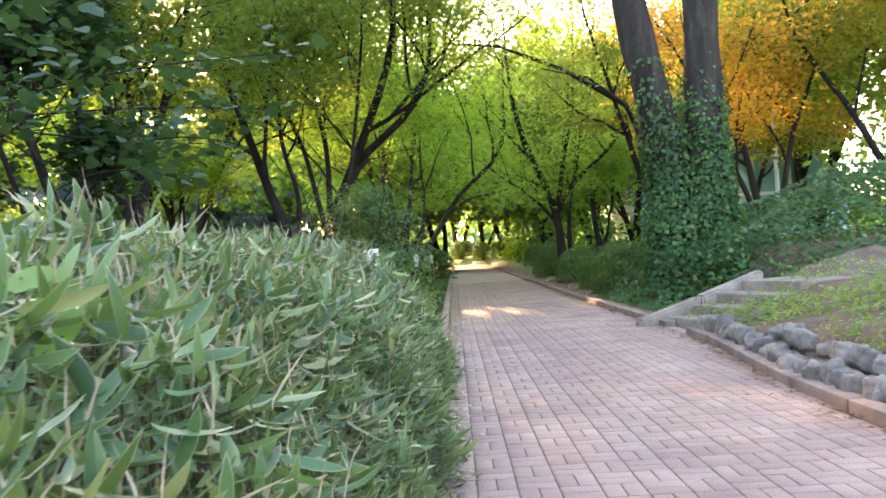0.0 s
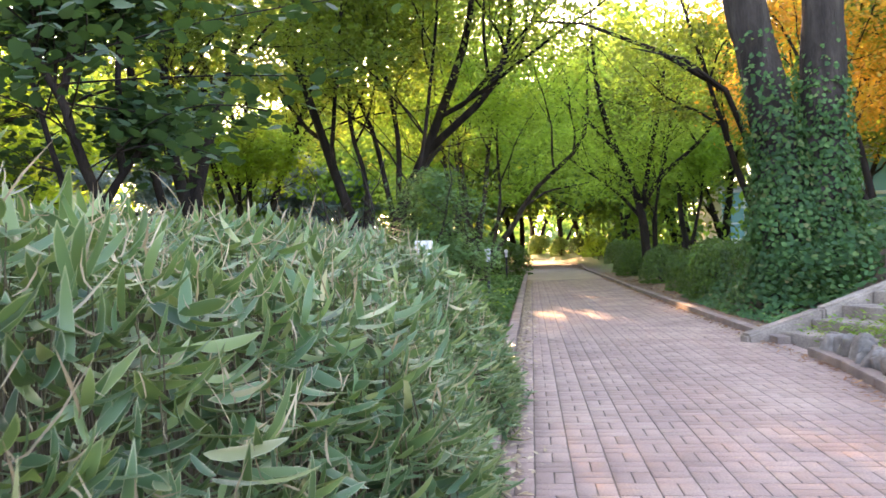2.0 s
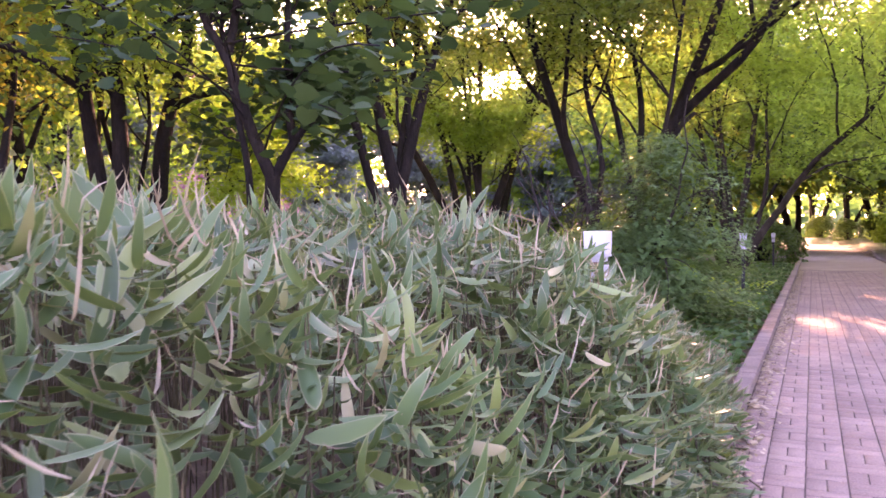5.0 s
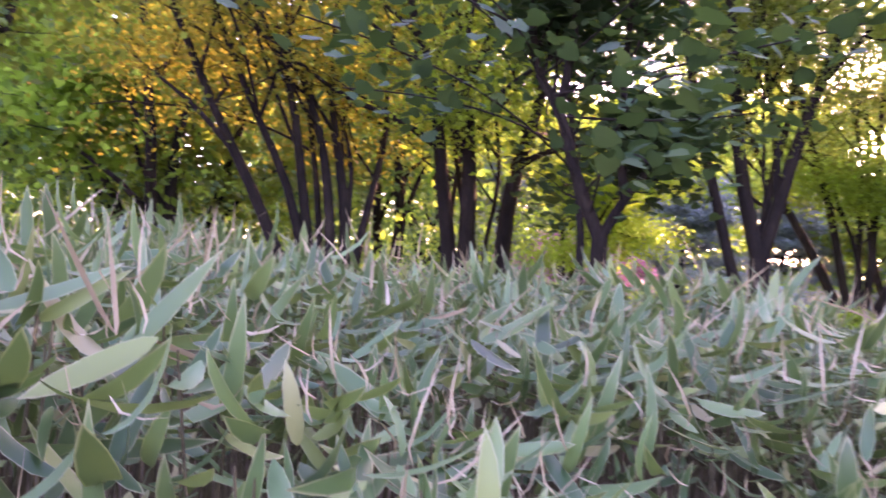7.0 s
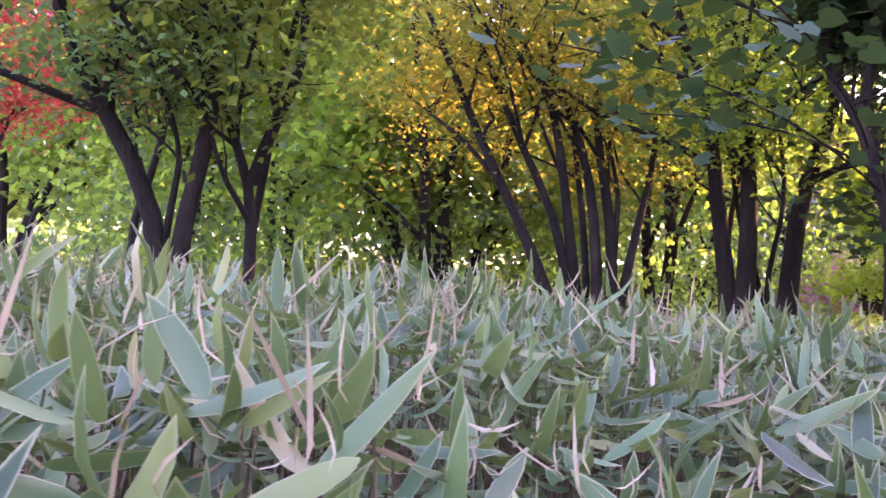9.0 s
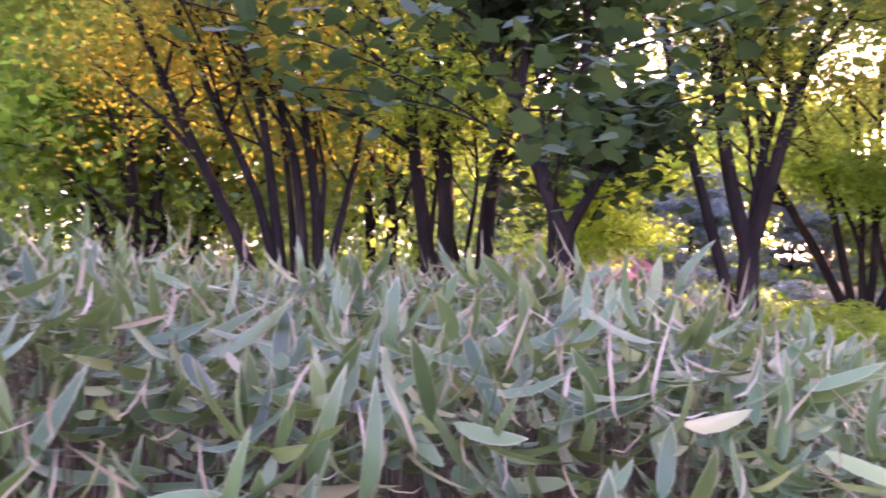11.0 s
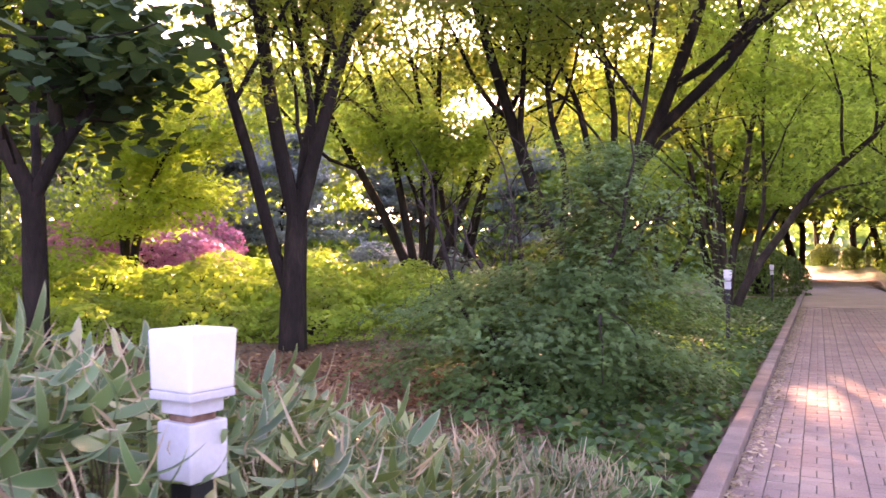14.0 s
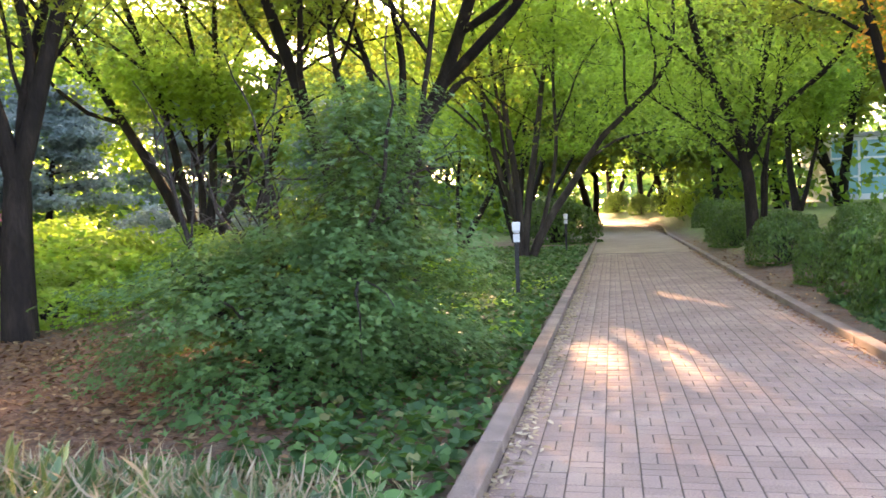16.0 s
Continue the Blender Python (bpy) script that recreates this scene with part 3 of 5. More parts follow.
def blade(bendy, fold, width, coarse=False):
    """One lance-shaped leaf, a unit long: midrib and two margins. Returns points, faces and the rim amount."""
    rows = [(0.0, 0.10), (0.09, 0.64), (0.26, 0.97), (0.52, 1.0), (0.76, 0.80), (0.90, 0.42), (1.0, 0.02)] if width > 0.06 else [(0.0, 0.3), (0.35, 0.9), (0.7, 1.0), (1.0, 0.05)]
    if coarse:
        rows = [(0.0, 0.12), (0.25, 0.97), (0.72, 0.85), (1.0, 0.02)]
    P, rim = [], []
    for s, w in rows:
        z = -bendy * s * s
        y = s - 0.25 * bendy * s * s
        P += [(-w * width, y, z + fold * w), (0, y, z), (w * width, y, z + fold * w)]
        tip = 1.0 if s > 0.9 else 0.0
        rim += [1.0, tip if s > 0.9 else (0.80 if s > 0.85 else 0.45 if s > 0.7 else 0.0), 1.0]
    F = []
    for r in range(len(rows) - 1):
        a = r * 3
        F += [(a, a + 1, a + 4, a + 3), (a + 1, a + 2, a + 5, a + 4)]
    return P, [F], rim


def blade_frames(rng, n, up, outward=None):
    """Random leaf directions (along the blade) and upper sides."""
    az = rng.uniform(0, 2 * np.pi, n)
    if outward is not None:
        az = np.where(rng.uniform(0, 1, n) < outward, rng.normal(-0.25, 0.75, n), az)
    el = up
    d = np.column_stack([np.cos(az) * np.cos(el), np.sin(az) * np.cos(el), np.sin(el)])
    side = np.column_stack([-np.sin(az), np.cos(az), np.zeros(n)])
    nrm = np.cross(side, d)
    roll = rng.normal(0, 0.55, n)[:, None]
    s2 = side * np.cos(roll) + nrm * np.sin(roll)
    n2 = np.cross(s2, d)
    return s2, d, n2


def stamp_blades(kinds, centres, frames, size, rng):
    V, F, A, base = [], [], [], 0
    pick = rng.integers(0, len(kinds), len(centres))
    for k, (t, f, rim) in enumerate(kinds):
        m = pick == k
        if not m.any():
            continue
        t = np.asarray(t, dtype=float)
        X, Y, Z = (a[m] for a in frames)
        sz = size[m][:, None, None]
        v = centres[m][:, None, :] + sz * (t[None, :, 0:1] * X[:, None, :] + t[None, :, 1:2] * Y[:, None, :] + t[None, :, 2:3] * Z[:, None, :])
        V.append(v.reshape(-1, 3))
        F.append((np.asarray(f[0])[None] + (np.arange(m.sum()) * len(t))[:, None, None]).reshape(-1, 4) + base)
        A.append(np.tile(rim, m.sum()))
        base += m.sum() * len(t)
    return np.concatenate(V), np.concatenate(F), np.concatenate(A)


SASA_KINDS = [blade(0.15, 0.018, 0.090), blade(0.40, 0.030, 0.100), blade(0.8, 0.025, 0.082), blade(0.30, 0.035, 0.112)]
BACK_KINDS = [blade(0.15, 0.018, 0.090, True), blade(0.40, 0.030, 0.100, True), blade(0.8, 0.025, 0.082, True)]
STRAW_KINDS = [blade(1.4, 0.05, 0.035), blade(2.2, 0.04, 0.04), blade(0.7, 0.06, 0.022), blade(1.0, 0.03, 0.055)]


def sasa_points(rng, n, depth):
    """Places in the upper layer of the hedge, denser towards the walk."""
    out = []
    while sum(map(len, out)) < n:
        x = 0.15 - 7.0 * rng.uniform(0, 1, n) ** 1.35
        y = rng.uniform(3.2, 17.7, n)
        h = sasa_top(x, y)
        keep = h > 0.10
        z = h - rng.exponential(depth, n) * np.clip(h, 0.25, 1)
        keep &= z > 0.03
        out.append(np.column_stack([x, y, z])[keep])
    return np.concatenate(out)[:n]


def build_sasa():
    rng = np.random.default_rng(21)
    hedge = empty("dwarf_bamboo_hedge", pose(0, 0, 0), "dense grey-green dwarf bamboo with pale dry leaf margins beside the walk", "bamboo hedge")
    C = sasa_points(rng, 38000, 0.17)
    low = np.column_stack([rng.uniform(-3.4, -0.2, 2600), rng.uniform(14.8, 17.8, 2600), np.zeros(2600)])
    low[:, 2] = sasa_top(low[:, 0], low[:, 1]) * rng.uniform(0.55, 1.05, 2600) + 0.06
    C = np.concatenate([C, low])
    side = np.column_stack([rng.uniform(-0.75, 0.06, 8000), rng.uniform(4.0, 15.4, 8000), np.zeros(8000)])
    tall = sasa_top(side[:, 0], side[:, 1])
    side[:, 2] = tall * rng.uniform(0.12, 0.85, 8000) + 0.06
    C = np.concatenate([C, side[tall > 0.12]])
    near = np.exp(-np.clip(0.1 - C[:, 0], 0, None) / 0.7)
    up = np.where(rng.uniform(0, 1, len(C)) < 0.13 * (1 - near), rng.normal(0.95, 0.28, len(C)), rng.normal(-0.02, 0.36, len(C)) - 0.10 * near)
    fr = blade_frames(rng, len(C), np.clip(up, -0.8, 1.45), 0.15 + 0.75 * near)
    size = rng.uniform(0.10, 0.22, len(C)) * rng.uniform(0.9, 1.1, len(C)) * (1 - 0.18 * near)
    C[:, 2] -= 0.06
    back = C[:, 0] < -1.7
    for name, kinds, pick in (("foliage", SASA_KINDS, ~back), ("back_foliage", BACK_KINDS, back)):
        v, f, a = stamp_blades(kinds, C[pick], [q[pick] for q in fr], size[pick], rng)
        put(name, np_mesh(name, v, f, M_SASA, {"rim": a}, smooth=True), hedge, kind="stuff")
    D = sasa_points(rng, 11000, 0.07)
    north = np.column_stack([rng.uniform(-2.9, -0.25, 1300), rng.uniform(15.2, 17.9, 1300), np.zeros(1300)])
    north[:, 2] = sasa_top(north[:, 0], north[:, 1]) * rng.uniform(0.5, 1.05, 1300) + 0.05
    D = np.concatenate([D, north])
    fr = blade_frames(rng, len(D), np.clip(rng.normal(0.12, 0.55, len(D)), -1.2, 1.3))
    v, f, a = stamp_blades(STRAW_KINDS, D, fr, rng.uniform(0.03, 0.10, len(D)) * np.where(D[:, 1] > 15.4, 1.4, 1.0), rng)
    put("dry_leaves", np_mesh("dry_leaves", v, f, M_STRAW, smooth=True), hedge, "straw-coloured curled dry blades", kind="stuff")
    E = sasa_points(rng, 3800, 0.05)
    canes = []
    for x, y, z in E:
        lean = rng.normal(0, 0.10, 2)
        canes.append((np.array([[x - lean[0], y - lean[1], 0.0], [x - lean[0] * 0.4, y - lean[1] * 0.4, z * 0.55], [x, y, z - 0.05]]), np.array([0.005, 0.0045, 0.002])))
    v, f = tubes(canes, 4)
    put("undergrowth", np_mesh("undergrowth", v, f, M_CANE), hedge, "thin tan bamboo stems", kind="stuff")
    # the blades of the stretch next to the walk, one by one
    meshes = []
    for k, (t, ff, rim) in enumerate(SASA_KINDS):
        meshes.append(np_mesh("leaf", np.asarray(t), ff, M_SASA, {"rim": rim}, smooth=True))
    n = 0
    while n < 260:
        x, y = rng.uniform(-1.9, -0.15), rng.uniform(9.2, 15.6)
        h = float(sasa_top(x, y))
        if h < 0.3:
            continue
        s2, d, n2 = (a[0] for a in blade_frames(rng, 1, np.array([float(np.clip(rng.normal(0.12, 0.38), -0.4, 1.2))])))
        k = rng.uniform(0.11, 0.18)
        ob = put("leaf", meshes[n % 4], hedge)
        m = Matrix((s2 * k, d * k, n2 * k)).transposed().to_4x4()
        m.translation = (x, y, h - 0.05)
        ob.matrix_basis = m
        n += 1


build_sasa()


def broad_leaf():
    """A heart-shaped leaf in one fan round its middle, one unit long."""
    pts = [(0, 0, -0.03)]
    for i in range(22):
        t = (i / 22 * 2 - 1) * math.pi
        y = -0.5 * math.cos(t) + 0.17 * math.exp(-(t / 0.35) ** 2) + 0.1 * math.exp(-((abs(t) - math.pi) / 0.3) ** 2)
        pts.append((0.46 * math.sin(t) * (1 - 0.12 * y), y, 0.05 * abs(math.sin(t)) - 0.06 * max(y, 0)))
    return pts, [[(0, 1 + i, 1 + (i + 1) % 22) for i in range(22)]]


def vine_shoot():
    """Three broad leaves of a climber that stand out of the bamboo."""
    ob = empty("vine_shoot", pose(-0.83, 7.15, 1.02), "light green broad vine leaves poking out of the bamboo", "vine")
    v, f = tubes([(np.array([(-0.1, 0.05, -0.5), (-0.06, 0.02, -0.2), (0.0, 0.0, 0.02), (0.10, -0.02, 0.08)]), np.array([0.006, 0.005, 0.004, 0.003]))], 6)
    put("stem", np_mesh("stem", v, f, M_CANE, smooth=True), ob)
    for c, nrm, k, spin in (((0.10, -0.04, 0.06), (0.1, -0.75, 0.65), 0.17, 3.0), ((-0.07, -0.02, 0.0), (-0.2, -0.7, 0.7), 0.18, 2.5), ((0.03, 0.02, 0.17), (0.0, -0.55, 0.8), 0.12, 0.4)):
        v, f, _ = stamp(*broad_leaf(), np.array([c]), np.array([nrm]), k, np.array([spin]))
        put("leaf", np_mesh("leaf", v, f, M_WEED), ob)


vine_shoot()


# ---------------------------------------------------------------- bollard lamps
def bollard_lamp(x, y, turn, label):
    z0 = float(ground_z(x, y))
    ob = empty("bollard_lamp", pose(x, y, z0, 0, 0, turn), label, "lamp", "bollard lamps along the walk")
    part("post", box_bm(-0.034, 0.034, -0.034, 0.034, -0.1, 1.02, 0.006), M_BLACK, ob, "black square steel post")
    part("ballast_box", box_bm(-0.054, 0.054, -0.054, 0.054, 1.005, 1.135, 0.005), M_GREYPAINT, ob, "grey metal box")
    part("collar", box_bm(-0.036, 0.036, -0.036, 0.036, 1.134, 1.175, 0.003), M_RUST, ob, "rust-streaked collar")
    part("collar_plate", box_bm(-0.048, 0.048, -0.048, 0.048, 1.152, 1.186, 0.004), M_GREYPAINT, ob)
    part("tray", box_bm(-0.066, 0.066, -0.066, 0.066, 1.185, 1.204, 0.004), M_GREYPAINT, ob)
    part("diffuser", box_bm(-0.070, 0.070, -0.070, 0.070, 1.203, 1.340, 0.010, 3, 0.93), M_WHITE, ob, "white plastic cube diffuser")
    part("foot_plate", box_bm(-0.09, 0.09, -0.09, 0.09, -0.05, 0.012, 0.004), M_BLACK, ob)
    return ob


bollard_lamp(-0.693, 13.864, 84.7, "bollard lamp with white cube head standing among dwarf bamboo")
bollard_lamp(-0.84, 26.88, 8, "bollard lamp on black post in ground cover")
bollard_lamp(-0.83, 40.95, 5, "bollard lamp on black post before a clipped shrub")


# ---------------------------------------------------------------- trees west of the walk
def gz(x, y):
    return float(ground_z(x, y))


MAPLE = (TRIPLE, TRIPLE_F)
LABEL_MAPLE = "slender dark-stemmed maple with yellow-green leaves"
# broad-leaved tree whose boughs hang over the bamboo
b0 = Vector((-5.87, 17.37, 0))
BROAD = spread(42, [([(0.02, -0.15), (0.0, 0.6), (-0.01, 1.5), (-0.02, 2.06)], 0.13, 0.10), ([(-0.02, 2.03), (-0.23, 2.47), (-0.44, 3.0), (-0.57, 3.54), (-0.83, 3.76), (-0.95, 4.23), (-0.93, 5.2)], 0.085, 0.03),
                    ([(-0.57, 3.54), (-0.49, 4.08), (-0.46, 5.4)], 0.06, 0.025), ([(-0.02, 2.03), (0.18, 2.43), (0.47, 2.87), (0.72, 3.4)], 0.07, 0.025),
                    ([(0.22, 2.49), (0.14, 2.79), (0.16, 3.22), (0.09, 3.83), (0.14, 4.45), (0.2, 5.5)], 0.06, 0.02)], 0.0)
MAIN = BROAD[1][0]


def main_at(h):
    return Vector([float(np.interp(h, MAIN[:, 2], MAIN[:, k])) for k in range(3)])


over = []
for end, mid, r in (((-2.0, 13.5, 2.52), (-4.0, 15.4, 3.3), 0.016), ((-2.7, 14.15, 2.22), (-4.4, 16.0, 2.9), 0.016), ((-3.9, 12.3, 2.95), (-5.2, 15.0, 3.4), 0.016), ((-5.6, 13.6, 3.05), (-5.8, 15.6, 3.4), 0.016),
                    ((-2.9, 12.2, 3.05), (-4.4, 14.8, 3.6), 0.014), ((-3.2, 16.2, 3.0), (-4.6, 17.0, 3.2), 0.016), ((-1.9, 15.2, 3.2), (-4.2, 16.6, 3.7), 0.016),
                    ((-1.2, 13.0, 3.3), (-4.0, 15.8, 4.1), 0.016), ((-2.4, 10.4, 3.2), (-4.4, 14.2, 4.0), 0.016), ((-3.6, 9.4, 3.4), (-4.8, 13.6, 4.0), 0.016)):
    h0 = 2.3 + 0.22 * len(over)
    a, m, e = main_at(h0), Vector(mid) - b0, Vector(end) - b0
    pts = [a * (1 - t) ** 2 + m * 2 * t * (1 - t) + e * t * t for t in np.linspace(0, 1, 10)]
    over.append(([tuple(p) for p in pts], np.linspace(r, 0.006, 10)))
tree("broadleaf_tree", (-5.87, 17.37, gz(-5.87, 17.37)), [(-50, 25, 5.0, 0.07, 0.03, 0.4)], 4600, 0.16, M_BIG,
     "tree with broad heart-shaped dark leaves hanging over the bamboo", seed=5, subs=(6, 4), reach=0.45, radius=0.30, flat=0.5, first=0.5, shape=(HEART, HEART_F), extra=over + BROAD[:1], shaped=BROAD[1:], tilt=0.5, clear=2.0)

T1 = spread(-115, [([(0, -0.2), (0.0, 0.9), (-0.02, 2.05)], 0.24, 0.17), ([(0.02, 0.75), (0.22, 1.15), (0.42, 1.7), (0.6, 2.6), (1.0, 4.25), (1.15, 6.0), (1.6, 8.0)], 0.11, 0.03),
                   ([(-0.02, 2.0), (0.2, 2.8), (0.38, 3.6), (0.45, 5.4), (0.6, 7.5)], 0.14, 0.04), ([(-0.02, 2.0), (-0.2, 2.7), (-0.32, 3.3), (-0.65, 4.6), (-1.0, 5.6), (-1.5, 7.5)], 0.13, 0.04),
                   ([(-0.25, 3.0), (-0.2, 4.1), (0.0, 5.2), (0.1, 7.0)], 0.07, 0.025)], 0.4, 2.0)
tree("maple", (-6.75, 22.4, gz(-6.75, 22.4)), [(240, 8, 6.5, 0.10, 0.04, 0.0)], 40000, 0.125, M_MID,
     "maple with dark forked trunk and thin green crown", seed=6, group="maples", first=0.38, shape=MAPLE, extra=T1[:1], shaped=T1[1:], subs=(7, 5), reach=0.62, clear=3.0, flat=0.28)
BOWL = spread(63, [([(-0.05, -0.15), (-0.12, 0.12), (-0.59, 1.12), (-1.2, 2.41), (-1.74, 3.33), (-2.35, 4.32), (-2.81, 5.39), (-3.2, 6.8)], 0.15, 0.03), ([(0, -0.15), (-0.06, 0.12), (-0.36, 1.57), (-0.59, 2.95), (-0.98, 4.48), (-1.44, 5.71), (-1.74, 7.09)], 0.13, 0.03),
                   ([(0.02, 0.12), (0.1, 1.57), (-0.09, 2.49), (-0.44, 3.26), (-0.67, 4.18)], 0.10, 0.03), ([(0.05, -0.1), (0.1, 0.12), (0.4, 1.58), (0.32, 2.8), (0.55, 4.34), (0.48, 6.19), (0.71, 7.73)], 0.12, 0.03),
                   ([(0.1, -0.15), (0.17, 0.12), (0.86, 1.35), (1.4, 2.96), (1.78, 4.04), (2.4, 5.58), (2.87, 7.13)], 0.15, 0.03)], 1.0, 3.5)
tree("maple", (-9.13, 31.31, gz(-9.13, 31.31)), [(10, 4, 8.0, 0.09, 0.03, 0.0)], 42000, 0.15, M_GREEN,
     "many-stemmed maple with dark bowl-shaped branches", seed=7, group="maples", first=0.34, shaped=BOWL, clear=3.0, flat=0.28, subs=(6, 4), reach=0.7, radius=0.75)
OLD = spread(77, [([(-0.7, -0.2), (-1.19, 1.2), (-1.5, 2.08), (-1.87, 2.97), (-2.31, 4.5), (-2.7, 5.67), (-3.08, 6.85), (-3.5, 8.6)], 0.19, 0.05), ([(-0.5, -0.2), (-0.6, 1.08), (-0.09, 3.0), (0.39, 3.65), (0.87, 4.61), (1.16, 5.57), (1.69, 6.75), (2.1, 8.4)], 0.24, 0.05),
                  ([(0.81, 4.49), (1.57, 5.19), (2.37, 5.74), (2.82, 6.43), (3.4, 7.9)], 0.14, 0.04), ([(-0.21, 2.9), (-0.08, 5.03), (-0.32, 6.28), (-0.68, 8.0)], 0.10, 0.03),
                  ([(-0.4, 2.4), (-0.6, 3.4), (-0.93, 5.32), (-1.37, 5.97), (-1.68, 7.38)], 0.09, 0.03), ([(-1.3, 1.6), (-1.06, 3.6), (-1.68, 4.85), (-1.55, 6.24), (-1.61, 7.63)], 0.09, 0.03)], 2.0, 3.0)
tree("maple", (-3.3, 29.5, gz(-3.3, 29.5)), [(110, 14, 8.0, 0.08, 0.03, 0.0)], 60000, 0.14, M_MID,
     "leaning old maple with dark heavy limbs and olive-gold leaves", seed=8, group="maples", first=0.34, shaped=OLD, clear=2.9, flat=0.28, subs=(7, 5), reach=0.7, radius=0.75)
WAYSIDE = spread(84, [([(-0.1, -0.15), (-0.15, 0.24), (-0.23, 1.63), (-0.97, 3.76), (-1.13, 5.72), (-1.37, 7.53)], 0.11, 0.03), ([(0, -0.15), (-0.02, 0.24), (-0.06, 2.16), (-0.46, 4.8), (-0.53, 6.92), (-0.69, 8.89)], 0.13, 0.03),
                      ([(0.05, -0.15), (0.09, 0.24), (0.18, 1.81), (0.6, 3.88), (0.77, 5.95), (1.26, 7.64), (1.43, 9.34)], 0.13, 0.03), ([(0.2, -0.15), (0.26, 0.24), (0.91, 1.45), (1.86, 2.47), (2.33, 3.64), (3.09, 4.28), (3.84, 4.74), (4.6, 5.6)], 0.15, 0.03),
                      ([(0.58, 0.85), (0.99, 2.31), (1.24, 3.85), (1.09, 5.24), (1.2, 6.6)], 0.08, 0.02)], 0.7, 4.0)
tree("maple", (-2.0, 38.0, gz(-2.0, 38.0)), [(200, 12, 8, 0.08, 0.03, 0.0)], 27000, 0.16, M_GREEN,
     "many-stemmed maple beside the walk with yellow-green leaves", seed=9, group="maples", first=0.32, bark=M_BARK_GREY, shaped=WAYSIDE, clear=2.8, flat=0.3, reach=0.6, radius=0.85)
MANY = spread(30, [([(-0.2, -0.15), (-0.64, 1.27), (-1.36, 2.8), (-1.9, 3.73), (-2.29, 4.48), (-2.71, 5.44), (-3.17, 6.23), (-3.44, 7.02)], 0.13, 0.04), ([(-1.68, 3.35), (-2.41, 4.09), (-3.14, 4.65), (-3.78, 5.13)], 0.055, 0.015),
                   ([(-0.1, -0.15), (-0.37, 1.29), (-0.75, 2.84), (-1.35, 3.94), (-1.85, 4.97), (-2.25, 5.84), (-2.52, 6.72)], 0.11, 0.03), ([(-0.1, -0.15), (-0.28, 1.3), (-0.66, 3.5), (-0.82, 4.43), (-1.16, 5.28), (-1.69, 6.04), (-1.94, 6.82)], 0.12, 0.04),
                   ([(0.05, -0.15), (0.03, 1.32), (-0.13, 2.96), (-0.32, 3.88), (-0.66, 4.72), (-1.04, 5.56), (-1.22, 6.81)], 0.12, 0.04), ([(0.15, -0.15), (0.25, 1.34), (0.14, 2.98), (-0.13, 3.98), (-0.21, 4.92), (-0.23, 5.77), (-0.25, 6.81)], 0.13, 0.04),
                   ([(0.2, -0.15), (0.37, 1.53), (0.63, 3.01), (0.8, 3.75), (0.89, 4.48), (0.77, 5.22), (0.9, 6.5)], 0.10, 0.03), ([(0.22, 1.8), (0.25, 3.35), (0.07, 4.09), (-0.02, 4.74)], 0.065, 0.02)], 1.5)
tree("maple", (-10.95, 16.67, gz(-10.95, 16.67)), [(290, 14, 6.5, 0.08, 0.03, 0.0)], 14000, 0.115, M_GOLD,
     "many-stemmed maple with golden backlit leaves", seed=10, group="maples", first=0.5, shaped=MANY, clear=2.9, flat=0.28, subs=(4, 4), reach=0.7, radius=0.7)
TWIN = spread(39, [([(0.05, -0.15), (0.11, 1.3), (-0.12, 2.83), (-0.27, 3.8), (-0.37, 4.79), (-0.76, 5.69), (-1.05, 6.62), (-1.3, 7.45)], 0.18, 0.05), ([(0.28, -0.15), (0.3, 1.32), (0.32, 3.14), (0.24, 4.01), (0.07, 5.08), (-0.08, 6.07), (-0.15, 7.27)], 0.20, 0.05)], 0.0)
tree("maple", (-10.83, 19.02, gz(-10.83, 19.02)), [(300, 20, 6.5, 0.07, 0.03, 0.2)], 13000, 0.115, M_MID,
     "maple with twin dark trunks behind the bamboo", seed=11, group="maples", first=0.5, shaped=TWIN, clear=3.2, flat=0.28, subs=(7, 4), reach=0.75, radius=0.7)
LEAN = spread(43, [([(-0.3, -0.15), (-0.17, 1.28), (-0.08, 2.94), (0.05, 3.73), (0.27, 4.17), (0.46, 5.1), (0.5, 6.08), (0.53, 7.26)], 0.21, 0.05), ([(-0.28, 0.6), (-0.52, 1.84), (-0.24, 3.33), (-0.31, 3.93), (-0.5, 5.2)], 0.06, 0.02)], 0.0)
tree("maple", (-10.53, 20.25, gz(-10.53, 20.25)), [(220, 22, 6.0, 0.07, 0.03, 0.2)], 11000, 0.115, M_YELLOW,
     "maple with leaning dark trunk and yellow leaves", seed=12, group="maples", first=0.5, shaped=LEAN, clear=3.0, flat=0.28, subs=(7, 4), reach=0.75, radius=0.7)
THIRD = spread(5, [([(0.06, -0.15), (0.06, 1.76), (0.0, 2.55), (-0.22, 3.0), (-0.41, 3.31), (-0.51, 3.83), (-0.6, 5.0)], 0.10, 0.02), ([(0.0, 2.5), (0.16, 3.11), (0.38, 3.55), (0.48, 4.11), (0.42, 4.65), (0.34, 5.6), (0.3, 6.8)], 0.075, 0.025)], 0.0)
tree("maple", (-9.2, 11.04, gz(-9.2, 11.04)), [(300, 18, 6, 0.06, 0.03, 0.2)], 12000, 0.13, M_MID,
     "maple with dark forked stems at the bamboo's end", seed=13, group="maples", first=0.45, shaped=THIRD, clear=2.9, flat=0.28, subs=(6, 4), reach=0.6)
